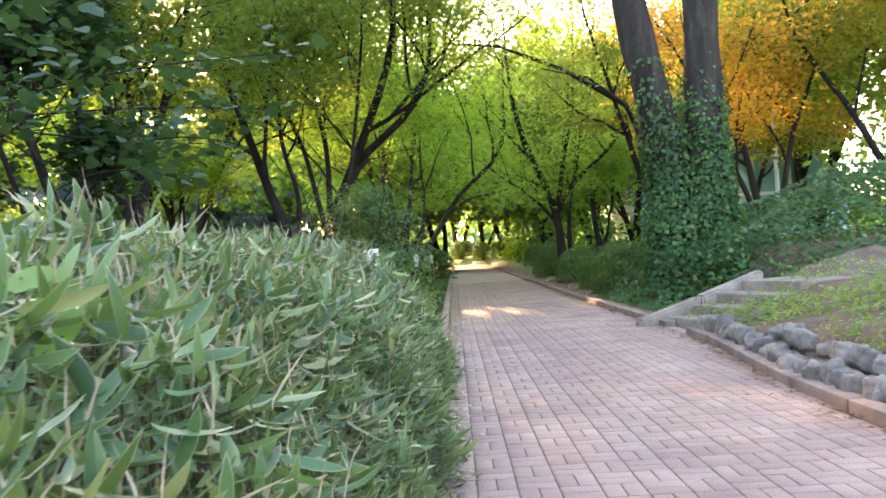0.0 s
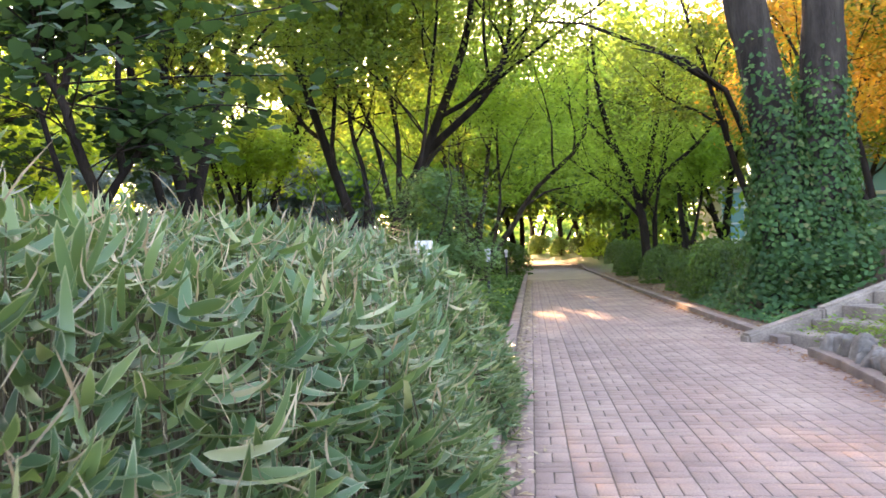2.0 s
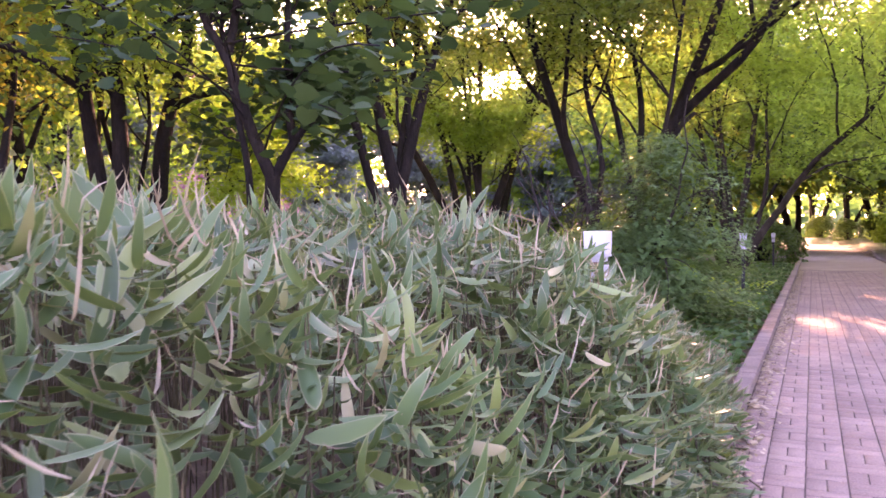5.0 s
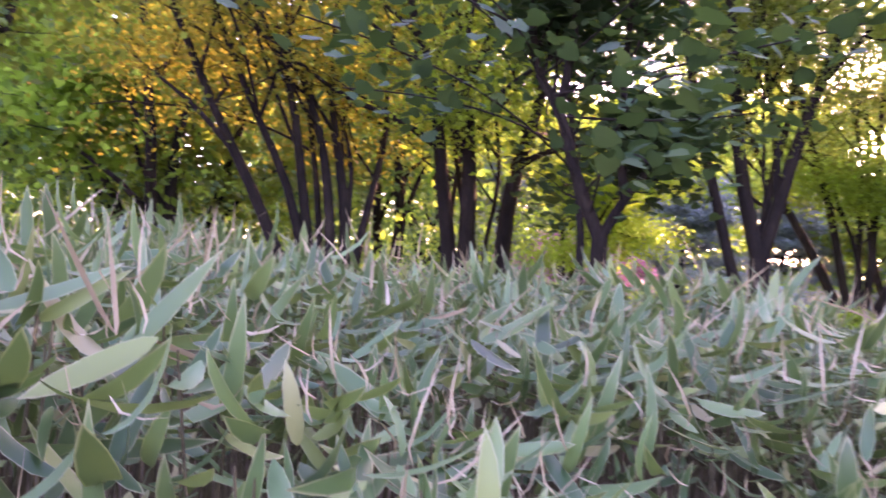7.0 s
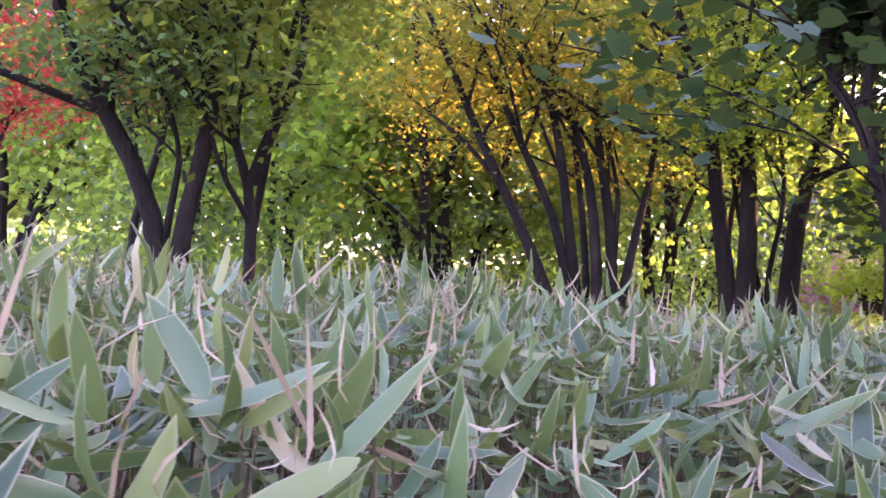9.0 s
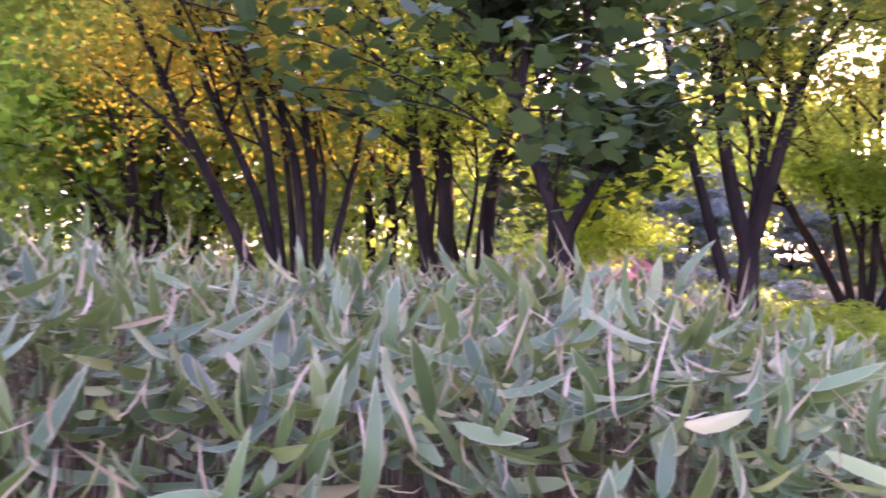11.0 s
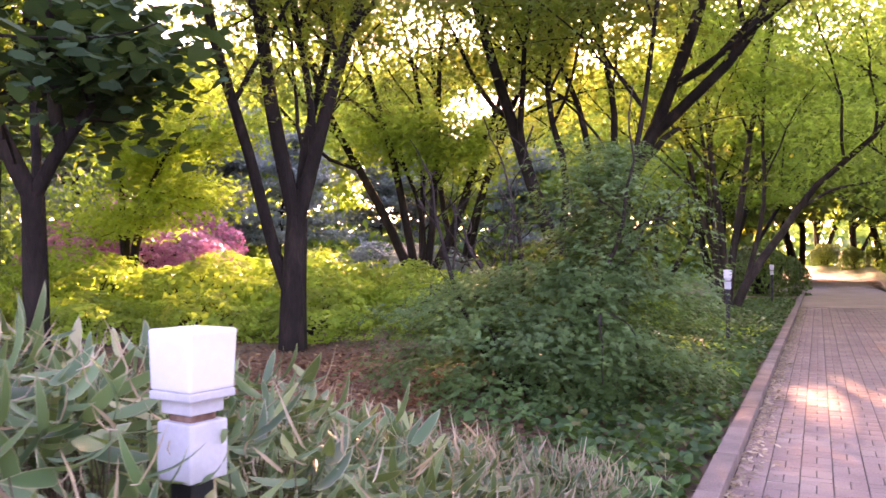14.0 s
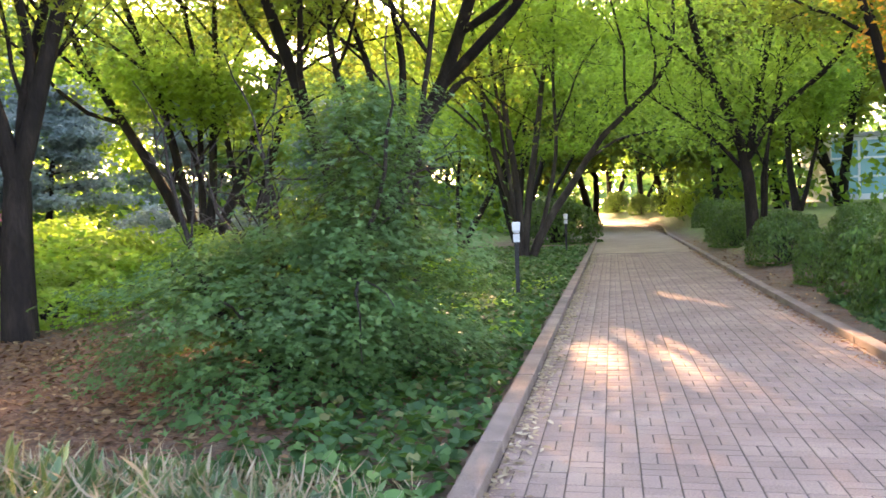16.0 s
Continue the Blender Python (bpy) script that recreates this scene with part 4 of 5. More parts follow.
VEE = spread(-1, [([(0.08, -0.15), (0.03, 1.66), (-0.11, 2.2), (-0.35, 2.61), (-0.62, 3.06), (-0.9, 3.39), (-1.14, 3.95), (-1.26, 4.48), (-1.5, 6.2)], 0.14, 0.04), ([(-0.61, 3.05), (-0.59, 3.69), (-0.51, 4.2), (-0.49, 4.71), (-0.4, 6.2)], 0.07, 0.03),
                  ([(0.15, -0.15), (0.19, 1.8), (0.24, 2.18), (0.35, 2.64), (0.42, 3.16), (0.41, 3.8), (0.23, 4.35), (0.12, 4.91), (0.0, 6.4)], 0.13, 0.04), ([(0.42, 3.4), (0.09, 3.94), (-0.1, 4.41), (-0.26, 4.82), (-0.4, 5.8)], 0.06, 0.025),
                  ([(0.41, 3.8), (0.51, 4.4), (0.54, 4.93), (0.7, 6.0)], 0.06, 0.025), ([(0.05, 1.7), (0.14, 2.67), (0.01, 3.1), (-0.2, 3.51)], 0.045, 0.015)], 0.0)
tree("maple", (-8.9, 10.1, gz(-8.9, 10.1)), [(250, 20, 6, 0.06, 0.03, 0.1)], 13000, 0.105, M_DARK,
     "maple with v-shaped dark trunk and deep green leaves", seed=14, group="maples", first=0.5, shaped=VEE, clear=2.6, flat=0.28, subs=(5, 4), reach=0.7, radius=0.65)
tree("maple", (-15.3, 27.0, gz(-15.3, 27.0)), [(40, 14, 4.2, 0.13, 0.04, 0.0), (-60, 26, 4.2, 0.11, 0.03, 0.1), (130, 36, 4, 0.10, 0.03, 0.2)], 19000, 0.13, M_YELLOW,
     "maple with bright lemon-yellow sunlit crown", seed=15, group="maples", radius=0.5, first=0.3, clear=1.2, flat=0.3, lit=True)
tree("maple", (-5.2, 44.5, gz(-5.2, 44.5)), [(80, 28, 6, 0.15, 0.04, 0.4), (-40, 14, 6, 0.10, 0.03, 0.1)], 12000, 0.17, M_GREEN,
     "small leaning maple at the lawn's edge", seed=16, group="maples", first=0.4, clear=2.6, flat=0.3)
tree("red_maple", (-14.6, 6.6, gz(-14.6, 6.6)), [(50, 16, 6, 0.14, 0.04, 0.1), (-80, 20, 6, 0.12, 0.03, 0.1)], 9000, 0.14, M_RED,
     "red-leaved maple beyond the bamboo", seed=17, group="maples", first=0.4, clear=3.0)
tree("maple", (-10.85, 38.0, gz(-10.85, 38.0)), [(255, 14, 8.0, 0.14, 0.04, 0.0), (75, 12, 8.5, 0.13, 0.04, 0.0), (165, 14, 8.0, 0.10, 0.04, 0.0)], 14000, 0.17, M_MID,
     "tall maple with fine dark stems on the lawn's edge", seed=25, group="maples", first=0.45, subs=(6, 4), clear=3.4, flat=0.3)
tree("maple", (-3.6, 50.5, gz(-3.6, 50.5)), [(255, 12, 11.5, 0.17, 0.04, 0.0), (75, 14, 12.0, 0.16, 0.04, 0.0), (165, 10, 11.5, 0.12, 0.04, 0.0), (85, 30, 9.5, 0.12, 0.03, 0.2)], 21000, 0.21, M_GREEN,
     "tall maple with yellow-green leaves near the clipped shrub", seed=26, group="maples", first=0.35, subs=(6, 4), clear=3.0)


# low dark maple that spreads to the ground
def spreading_maple():
    rng = np.random.default_rng(31)
    ob = empty("spreading_maple", pose(-2.41, 20.75, gz(-2.41, 20.75)), "low spreading maple with dark green tiered leaves on leaf litter", "shrub")
    stems = [limb(rng, (0, 0, -0.1), side_dir(rng, np.array([0, 0, 1.0]), 0.35 + 0.2 * (i % 3), 0.2), 2.4 + 0.3 * (i % 3), 0.05, 0.012, 10, 0.1) for i in range(7)]
    limbs, twigs = grow(rng, stems, (5, 3), 0.5, 0.12, 0.2, 0.9)
    v, f = tubes(limbs, 6)
    put("trunk", np_mesh("trunk", v, f, M_BARK_GREY, smooth=True), ob)
    n = 36000
    ang, rr = rng.uniform(0, 2 * np.pi, n), np.sqrt(rng.uniform(0.04, 1, n))
    tier = np.where(rng.uniform(0, 1, n) < 0.84, rng.integers(0, 6, n), rng.integers(6, 12, n))
    zc = 0.30 + tier * 0.21
    reach = (1.75 + 0.1 * np.sin(tier * 2.3) - 1.0 * smooth(1.15, 1.7, zc) - 0.25 * smooth(2.0, 2.9, zc)) * np.where(tier > 5, rng.uniform(0.4, 1.9, n), rng.uniform(0.75, 1.12, n))
    lob = 1 + 0.34 * np.sin(ang * 3 + tier * 1.9) + 0.18 * np.sin(ang * 7 + tier * 2.1)
    x, y = np.cos(ang) * rr * reach * lob, np.sin(ang) * rr * reach * lob * 0.9
    z = zc + 0.12 - 0.34 * rr ** 2 + rng.normal(0, 0.045, n)
    P = np.column_stack([x + 0.22 + 0.72 * smooth(0.9, 1.7, zc), y, np.clip(z, 0.10, None)])
    N = np.column_stack([np.cos(ang) * 0.6 * rr + rng.normal(0, 0.3, n), np.sin(ang) * 0.6 * rr + rng.normal(0, 0.3, n), np.ones(n)])
    k = P[:, 0] < 2.2
    put("crown", leaf_mesh("crown", P[k], N[k], rng.uniform(0.06, 0.105, k.sum()), M_DARK, MAPLE, rng), ob)


spreading_maple()


# ---------------------------------------------------------------- shrubs
def shrub_mesh(seed, n, size, material, rough=0.12, shape=(DIAMOND, DIAMOND_F), flat_top=0.75, side=0.9):
    """A leafy shell, one unit in radius and height, on the ground."""
    rng = np.random.default_rng(seed)
    d = rng.normal(0, 1, (n, 3))
    d[:, 2] = np.abs(d[:, 2]) * 1.0 - 0.12
    d /= np.linalg.norm(d, axis=1, keepdims=True)
    lump = 1 + rough * np.sin(d[:, 0] * 5 + seed) * np.sin(d[:, 1] * 6 + 2) + rough * 0.6 * np.sin(d[:, 2] * 9 + d[:, 0] * 7)
    r = lump * (1 - np.abs(rng.exponential(0.07, n)))
    P = np.sign(d) * np.abs(d) ** np.array([side, side, flat_top]) * r[:, None]
    P[:, 2] = np.clip(P[:, 2], 0.02, None)
    N = d + rng.normal(0, 0.5, (n, 3))
    return leaf_mesh("foliage", P, N, size * rng.uniform(0.7, 1.3, n), material, shape, rng)


def core_mesh(seed):
    """Branches that fill the inside of a shrub."""
    rng = np.random.default_rng(seed)
    paths = []
    for i in range(26):
        a, l = rng.uniform(0, 2 * np.pi), rng.uniform(0.1, 1.3)
        paths.append(limb(rng, (rng.normal(0, 0.08), rng.normal(0, 0.08), 0), (math.cos(a) * math.sin(l), math.sin(a) * math.sin(l), math.cos(l) + 0.1), 0.85, 0.022, 0.006, 5, 0.15))
    v, f = tubes(paths, 5)
    return np_mesh("twig_frame", v, f, M_BARK)


CORES = [core_mesh(1), core_mesh(2)]
BOX_MESHES = [shrub_mesh(41 + i, 6500, 0.075, M_BOX, 0.07, flat_top=0.6, side=0.88) for i in range(3)]
LIME_MESH = shrub_mesh(51, 3600, 0.10, M_LIME, 0.2)
YELLOW_MESH = shrub_mesh(52, 3600, 0.085, M_LIME)
PINK_MESH = shrub_mesh(53, 9000, 0.085, M_PINK, 0.22, MAPLE, 0.9)
GREY_MESH = shrub_mesh(54, 3200, 0.11, M_PINE, 0.2)


def shrub(name, x, y, rx, ry, h, mesh, label, category="shrub", group="", turn=0):
    ob = empty(name, pose(x, y, gz(x, y) - 0.02, 0, 0, turn), label, category, group)
    for nm, me in (("foliage", mesh), ("twig_frame", CORES[int(abs(x * 7 + y)) % 2])):
        p = put(nm, me, ob)
        p.scale = (rx, ry, h)
    return ob


HEDGE_LABEL = "clipped dark green boxwood mound beside the kerb"
for i, (x, y, rx, ry, h) in enumerate([(5.0, 22.6, 0.80, 0.80, 1.30), (4.55, 24.3, 0.80, 0.90, 1.22), (4.65, 26.3, 0.85, 0.90, 1.15), (4.35, 28.5, 0.50, 0.52, 0.95), (4.55, 32.7, 0.82, 0.82, 1.18),
                                       (4.60, 40.4, 0.80, 0.90, 1.30), (4.85, 42.4, 0.90, 1.00, 1.35), (5.6, 31.0, 0.55, 0.55, 0.9), (5.4, 52.0, 1.0, 1.1, 1.3)]):
    shrub("boxwood_bush", x, y, rx, ry, h, BOX_MESHES[i % 3], HEDGE_LABEL, group="boxwood bushes by the kerb", turn=40 * i)
for i, (x, y, r, h) in enumerate([(3.6, 96, 1.25, 2.1), (1.3, 106, 1.5, 2.4), (5.6, 90, 1.3, 2.0), (7.6, 80, 1.3, 1.7), (-6.0, 80, 1.8, 1.6), (-8.5, 86, 2.0, 2.0)]):
    shrub("boxwood_bush", x, y, r, r, h, BOX_MESHES[i % 3], "rounded boxwood bush far along the walk", group="boxwood bushes far along", turn=70 * i)
shrub("golden_bush", 5.95, 76, 1.35, 1.35, 1.9, YELLOW_MESH, "round golden-green bush at the bend of the walk")
shrub("clipped_shrub", -1.75, 49.5, 1.9, 2.1, 2.0, BOX_MESHES[0], "large clipped azalea dome beside the walk")
shrub("pink_maple", -19.1, 31.2, 2.9, 2.9, 1.95, PINK_MESH, "low weeping maple with a dome of pink-purple leaves", "shrub")
for i, (x, y, r, h) in enumerate([(-8.2, 25.2, 1.5, 0.95), (-10.5, 24.6, 1.6, 1.0), (-12.8, 24.0, 1.6, 1.1), (-9.8, 27.4, 1.6, 1.0), (-12.2, 27.0, 1.7, 0.95), (-7.0, 27.0, 1.4, 0.8), (-14.8, 25.0, 1.7, 1.1), (-8.3, 29.5, 1.3, 0.8),
                                 (-11.8, 29.6, 1.6, 0.8), (-10.6, 21.9, 1.3, 0.7), (-13.4, 21.0, 1.6, 1.0), (-5.8, 25.6, 1.1, 0.6), (-6.0, 29.2, 1.2, 0.7), (-7.4, 23.6, 1.1, 0.65), (-9.0, 22.9, 1.2, 0.7), (-5.0, 27.4, 1.0, 0.55)]):
    shrub("lime_shrub", x, y, r, r * 0.9, h, LIME_MESH, "feathery lime-green shrub in the sunlit bed", group="lime shrubs", turn=50 * i)
for i, (x, y, r, h) in enumerate([(-11.5, 36.5, 1.6, 1.0), (-14.5, 38.5, 1.7, 1.1), (-7.2, 37.5, 1.4, 0.8)]):
    shrub("grey_shrub", x, y, r, r, h, GREY_MESH, "soft grey-green shrub beyond the lime bed", group="grey shrubs", turn=80 * i)
shrub("azalea_bush", -3.1, 30.8, 0.8, 0.8, 0.9, YELLOW_MESH, "small yellowing azalea under the leaning maple")


# ---------------------------------------------------------------- ivy tree and bank, east side
def ivy_tree():
    bx, by = 4.95, 20.9
    z0 = gz(bx, by)
    ob = empty("ivy_tree", pose(bx, by, z0), "tall twin-trunked tree with ivy climbing its grey bark", "tree")
    rng = np.random.default_rng(61)
    stems = [([(-0.28, 0, -0.2), (-0.32, 0, 1.0), (-0.36, 0.02, 2.4), (-0.52, 0.05, 3.6), (-0.80, 0.08, 5.0), (-1.10, 0.1, 7.0), (-1.35, 0.2, 9.5), (-1.5, 0.2, 12)], [0.46, 0.40, 0.36, 0.36, 0.34, 0.31, 0.27, 0.2]),
             ([(0.36, -0.05, -0.2), (0.36, -0.05, 1.0), (0.36, -0.05, 2.6), (0.40, -0.05, 4.2), (0.46, -0.05, 6.0), (0.55, 0.0, 9.0), (0.6, 0, 12)], [0.47, 0.40, 0.37, 0.36, 0.34, 0.29, 0.22])]
    for pts, rad in stems:
        pts, rad = np.array(pts), np.array(rad)
        t = np.linspace(0, len(pts) - 1, 30)
        q = np.column_stack([np.interp(t, np.arange(len(pts)), pts[:, k]) for k in range(3)])
        r = np.interp(t, np.arange(len(pts)), rad) * (1 + 0.05 * np.sin(t * 5))
        v, f = tubes([(q, r)], 16)
        v += 0.018 * np.sin(v[:, 2:3] * 7 + v[:, 0:1] * 9) * rng.normal(0, 1, (len(v), 1))
        put("trunk", np_mesh("trunk", v, f, M_BARK_GREY, smooth=True), ob)
    up, lim = [], []
    for s in range(2):
        for k in range(6):
            base = np.array(stems[s][0][-1]) - np.array([0, 0, rng.uniform(0, 3.5)])
            lim.append(limb(rng, base, side_dir(rng, np.array([0, 0, 1.0]), 0.9, 0.1), rng.uniform(3, 5), 0.1, 0.02, 8, 0.12))
            up.append(lim[-1][0])
    v, f = tubes(lim, 7)
    put("bough_frame", np_mesh("bough_frame", v, f, M_BARK_GREY, smooth=True), ob)
    P, N = spray(rng, up, 11000, 0.9, 0.6, 0.6)
    put("crown", leaf_mesh("crown", P, N, rng.uniform(0.14, 0.24, len(P)), M_GREEN, (DIAMOND, DIAMOND_F), rng), ob)
    # ivy up the trunks
    n = 21000
    s = rng.integers(0, 2, n)
    h = rng.uniform(0, 1, n) ** 1.25 * 4.6
    a = rng.uniform(0, 2 * np.pi, n)
    cx = np.where(s == 0, np.interp(h, [0, 1, 2.4, 3.6, 5], [-0.28, -0.32, -0.36, -0.52, -0.80]), 0.37)
    rad = 0.38 + 0.12 * np.exp(-h / 0.8) + (0.12 + 0.46 * np.exp(-h / 1.0)) * rng.uniform(0.15, 1, n)
    keep = rng.uniform(0, 1, n) < np.clip(1.5 - h / 2.9, 0.05, 1)
    P = np.column_stack([cx + np.cos(a) * rad, np.sin(a) * rad, h])[keep]
    N = np.column_stack([np.cos(a), np.sin(a), np.full(n, 0.25)])[keep] + rng.normal(0, 0.4, (keep.sum(), 3))
    put("ivy", leaf_mesh("ivy", P, N, rng.uniform(0.05, 0.105, len(P)), M_IVY, (HEART, HEART_F), rng), ob, "dark glossy climbing ivy")


ivy_tree()


def ivy_top(x, y):
    """Height of the ivy and shrubs on the bank above the ground."""
    x, y = np.asarray(x, dtype=float), np.asarray(y, dtype=float)
    front = smooth(17.9, 19.4, y - 0.10 * (x - 5)) * (1 - smooth(24, 27, y))
    west = smooth(3.55, 4.5, x)
    return front * west * (0.75 + 0.35 * np.sin(x * 1.3) * np.sin(y * 1.1) + 0.5 * smooth(6, 9, x) + 0.25 * np.sin(x * 3.1 + y * 2.2))


def ivy_bank():
    rng = np.random.default_rng(63)
    n = 34000
    x = 3.5 + 14.5 * rng.uniform(0, 1, n) ** 1.4
    y = rng.uniform(17.8, 27, n)
    t = ivy_top(x, y)
    k = t > 0.04
    x, y, t = x[k], y[k], t[k]
    z = ground_z(x, y) + np.clip(t - rng.exponential(0.10, len(t)), 0.02, None)
    N = np.column_stack([rng.normal(0, 0.5, len(x)), rng.normal(-0.45, 0.5, len(x)), np.ones(len(x))])
    put("ivy_bank", leaf_mesh("ivy_bank", np.column_stack([x, y, z]), N, rng.uniform(0.055, 0.12, len(x)), M_IVY, (HEART, HEART_F), rng), None,
        "dense dark ivy and shrubs covering the bank above the steps", "ivy", kind="stuff")


ivy_bank()


# ---------------------------------------------------------------- stone steps and rock edging
def stone_steps():
    o, turn = Vector((3.27, 16.85, 0)), math.degrees(math.atan2(0.30, 0.95))
    ob = empty("stone_steps", pose(o.x, o.y, 0, 0, 0, turn), "four worn concrete steps rising from the walk to the terrace", "steps")
    z = 0.0
    for i, rise in enumerate((0.12, 0.135, 0.15, 0.16)):
        z += rise
        bm = box_bm(i * 0.44, i * 0.44 + 0.62 + (0.5 if i == 3 else 0), -1.25, -0.02, z - rise - 0.12, z, 0.02, 2)
        for v in bm.verts:
            v.co += Vector((noise.noise(v.co * 3) * 0.012, noise.noise(v.co * 3 + Vector((5, 0, 0))) * 0.012, 0))
        part("step", bm, M_CONC, ob)
    for a, b, za, zb in ((-0.42, 0.62, 0.0, 0.27), (0.64, 1.75, 0.28, 0.60)):
        bm = box_bm(a, b, 0.0, 0.20, -0.1, 0.0, 0.0)
        for v in bm.verts:
            f = (v.co.x - a) / (b - a)
            v.co.z = za + (zb - za) * f + (0.10 if v.co.z > -0.05 else -0.25)
        bmesh.ops.bevel(bm, geom=list(bm.edges), offset=0.03, segments=2, affect="EDGES")
        part("cheek_slab", bm, M_CONC, ob, "sloping concrete side slab")


stone_steps()


def rock_mesh(seed):
    rng = np.random.default_rng(seed)
    bm = bmesh.new()
    bmesh.ops.create_icosphere(bm, subdivisions=3, radius=1.0)
    off = Vector(rng.uniform(-50, 50, 3))
    for v in bm.verts:
        n = v.co.normalized()
        v.co = Vector([math.copysign(abs(c) ** 0.62, c) for c in n]) * (1 + 0.40 * noise.noise(n * 1.3 + off) + 0.16 * noise.noise(n * 3.1 + off) + 0.05 * noise.noise(n * 9 + off))
    me = bpy.data.meshes.new("rock")
    bm.to_mesh(me)
    bm.free()
    me.materials.append(M_ROCK)
    me.polygons.foreach_set("use_smooth", np.ones(len(me.polygons), dtype=bool))
    return me


ROCKS = [rock_mesh(70 + i) for i in range(7)]
rng_r = np.random.default_rng(71)
y = 15.4
n = 0
while y > 3.5:
    w = rng_r.uniform(0.08, 0.125)
    tall = (0.165 if y > 13.4 else 0.115) * rng_r.uniform(0.75, 1.2)
    x = float(kerb_east(y)) + 0.20 + rng_r.uniform(0.0, 0.05)
    for row in range(2):
        if row == 1 and (y > 13.2 or rng_r.uniform() < 0.6):
            continue
        ob = put("rock", ROCKS[n % 7], None, "rounded grey edging rock above the kerb", "rock", "edging rocks")
        zz = 0.04 + tall * 0.5 if row == 0 else 0.24 + tall * 0.1
        ob.matrix_world = Matrix.LocRotScale((x + 0.20 * row, y + rng_r.uniform(-0.04, 0.04) - 0.1 * row, zz),
                                             Euler((rng_r.uniform(-0.3, 0.3), rng_r.uniform(-0.3, 0.3), rng_r.uniform(0, 6.3))), (w * rng_r.uniform(0.8, 1.1), w * rng_r.uniform(0.9, 1.2), tall * rng_r.uniform(0.8, 1.15) * (0.75 if row else 1)))
        n += 1
    y -= w * 1.75


def scatter(name, rng, n, area, height, size, material, shape, label, category, dens=None, tilt=0.5):
    """Low leaves strewn over a part of the ground: one mesh of stuff."""
    x, y = rng.uniform(area[0], area[1], n), rng.uniform(area[2], area[3], n)
    if dens is not None:
        k = rng.uniform(0, 1, n) < dens(x, y)
        x, y = x[k], y[k]
    z = ground_z(x, y) + rng.uniform(height[0], height[1], len(x))
    N = np.column_stack([rng.normal(0, tilt, len(x)), rng.normal(0, tilt, len(x)), np.ones(len(x))])
    return put(name, leaf_mesh(name, np.column_stack([x, y, z]), N, rng.uniform(size[0], size[1], len(x)), material, shape, rng), None, label, category, kind="stuff")


rng_g = np.random.default_rng(81)


def clump(x, y, f=1.6):
    return 0.5 + 0.5 * np.sin(x * f + 1.3 * np.sin(y * f * 0.7)) * np.sin(y * f + 0.9 * np.sin(x * f))


scatter("ground_cover", rng_g, 34000, (-4.2, -0.16, 16.9, 44), (0.02, 0.15), (0.06, 0.115), M_IVY, (HEART, HEART_F), "low heart-leaved ground cover beside the kerb", "ground cover",
        lambda x, y: (1 - smooth(1.0, 2.3 + 0.25 * (y - 17), -x)) * (1.15 - 0.55 * smooth(24, 40, y)) * (1 - np.exp(-((x + 3.6) / 1.2) ** 2 - ((y - 20.3) / 1.3) ** 2)))
scatter("yellow_cover", rng_g, 1500, (-2.6, -0.3, 22.5, 30), (0.06, 0.2), (0.07, 0.13), M_LIME, (OVAL, OVAL_F), "yellowing low leaves around the bollard lamp", "ground cover", lambda x, y: clump(x, y, 2.2) ** 2)
scatter("terrace_weeds", rng_g, 52000, (3.45, 10, 5, 18.5), (0.02, 0.26), (0.03, 0.08), M_WEED, (OVAL, OVAL_F), "pale green weeds on the terrace soil", "weeds",
        lambda x, y: np.clip(clump(x, y, 1.5) * 1.5 - 0.35, 0, 1) ** 1.5 * (1 - smooth(16.2, 17.4, y + 0.15 * (x - 5))) + 0.04)
scatter("fallen_leaves", rng_g, 22000, (-9.5, -0.2, 17.4, 27), (0.004, 0.04), (0.05, 0.10), M_LITTER, (OVAL, OVAL_F), "brown fallen leaves under the maples", "fallen leaves",
        lambda x, y: np.exp(-((x + 4.6) / 3.2) ** 2 - ((y - 20.6) / 2.6) ** 2) * 1.2 + 0.08, 0.3)
scatter("bank_litter", rng_g, 3600, (3.2, 4.6, 4, 48), (0.004, 0.03), (0.04, 0.09), M_LITTER, (OVAL, OVAL_F), "dry fallen leaves along the bed behind the kerb", "fallen leaves", lambda x, y: 0.5 + 0 * x, 0.3)


def kerb_litter(name, side, n, rng):
    y = rng.uniform(9, 40, n)
    edge = kerb_west(y) if side < 0 else kerb_east(y)
    x = edge - side * np.abs(rng.normal(0, 0.09, n)) - side * 0.01
    N = np.column_stack([rng.normal(0, 0.25, n), rng.normal(0, 0.25, n), np.ones(n)])
    put(name, leaf_mesh(name, np.column_stack([x, y, np.full(n, 0.012) + rng.uniform(0, 0.012, n)]), N, rng.uniform(0.025, 0.07, n), M_STRAW if side < 0 else M_LITTER, (OVAL, OVAL_F), rng), None,
        "dry leaves gathered in the gutter by the kerb", "fallen leaves", kind="stuff")


kerb_litter("gutter_leaves", -1, 2400, rng_g)
kerb_litter("gutter_litter", 1, 1300, rng_g)


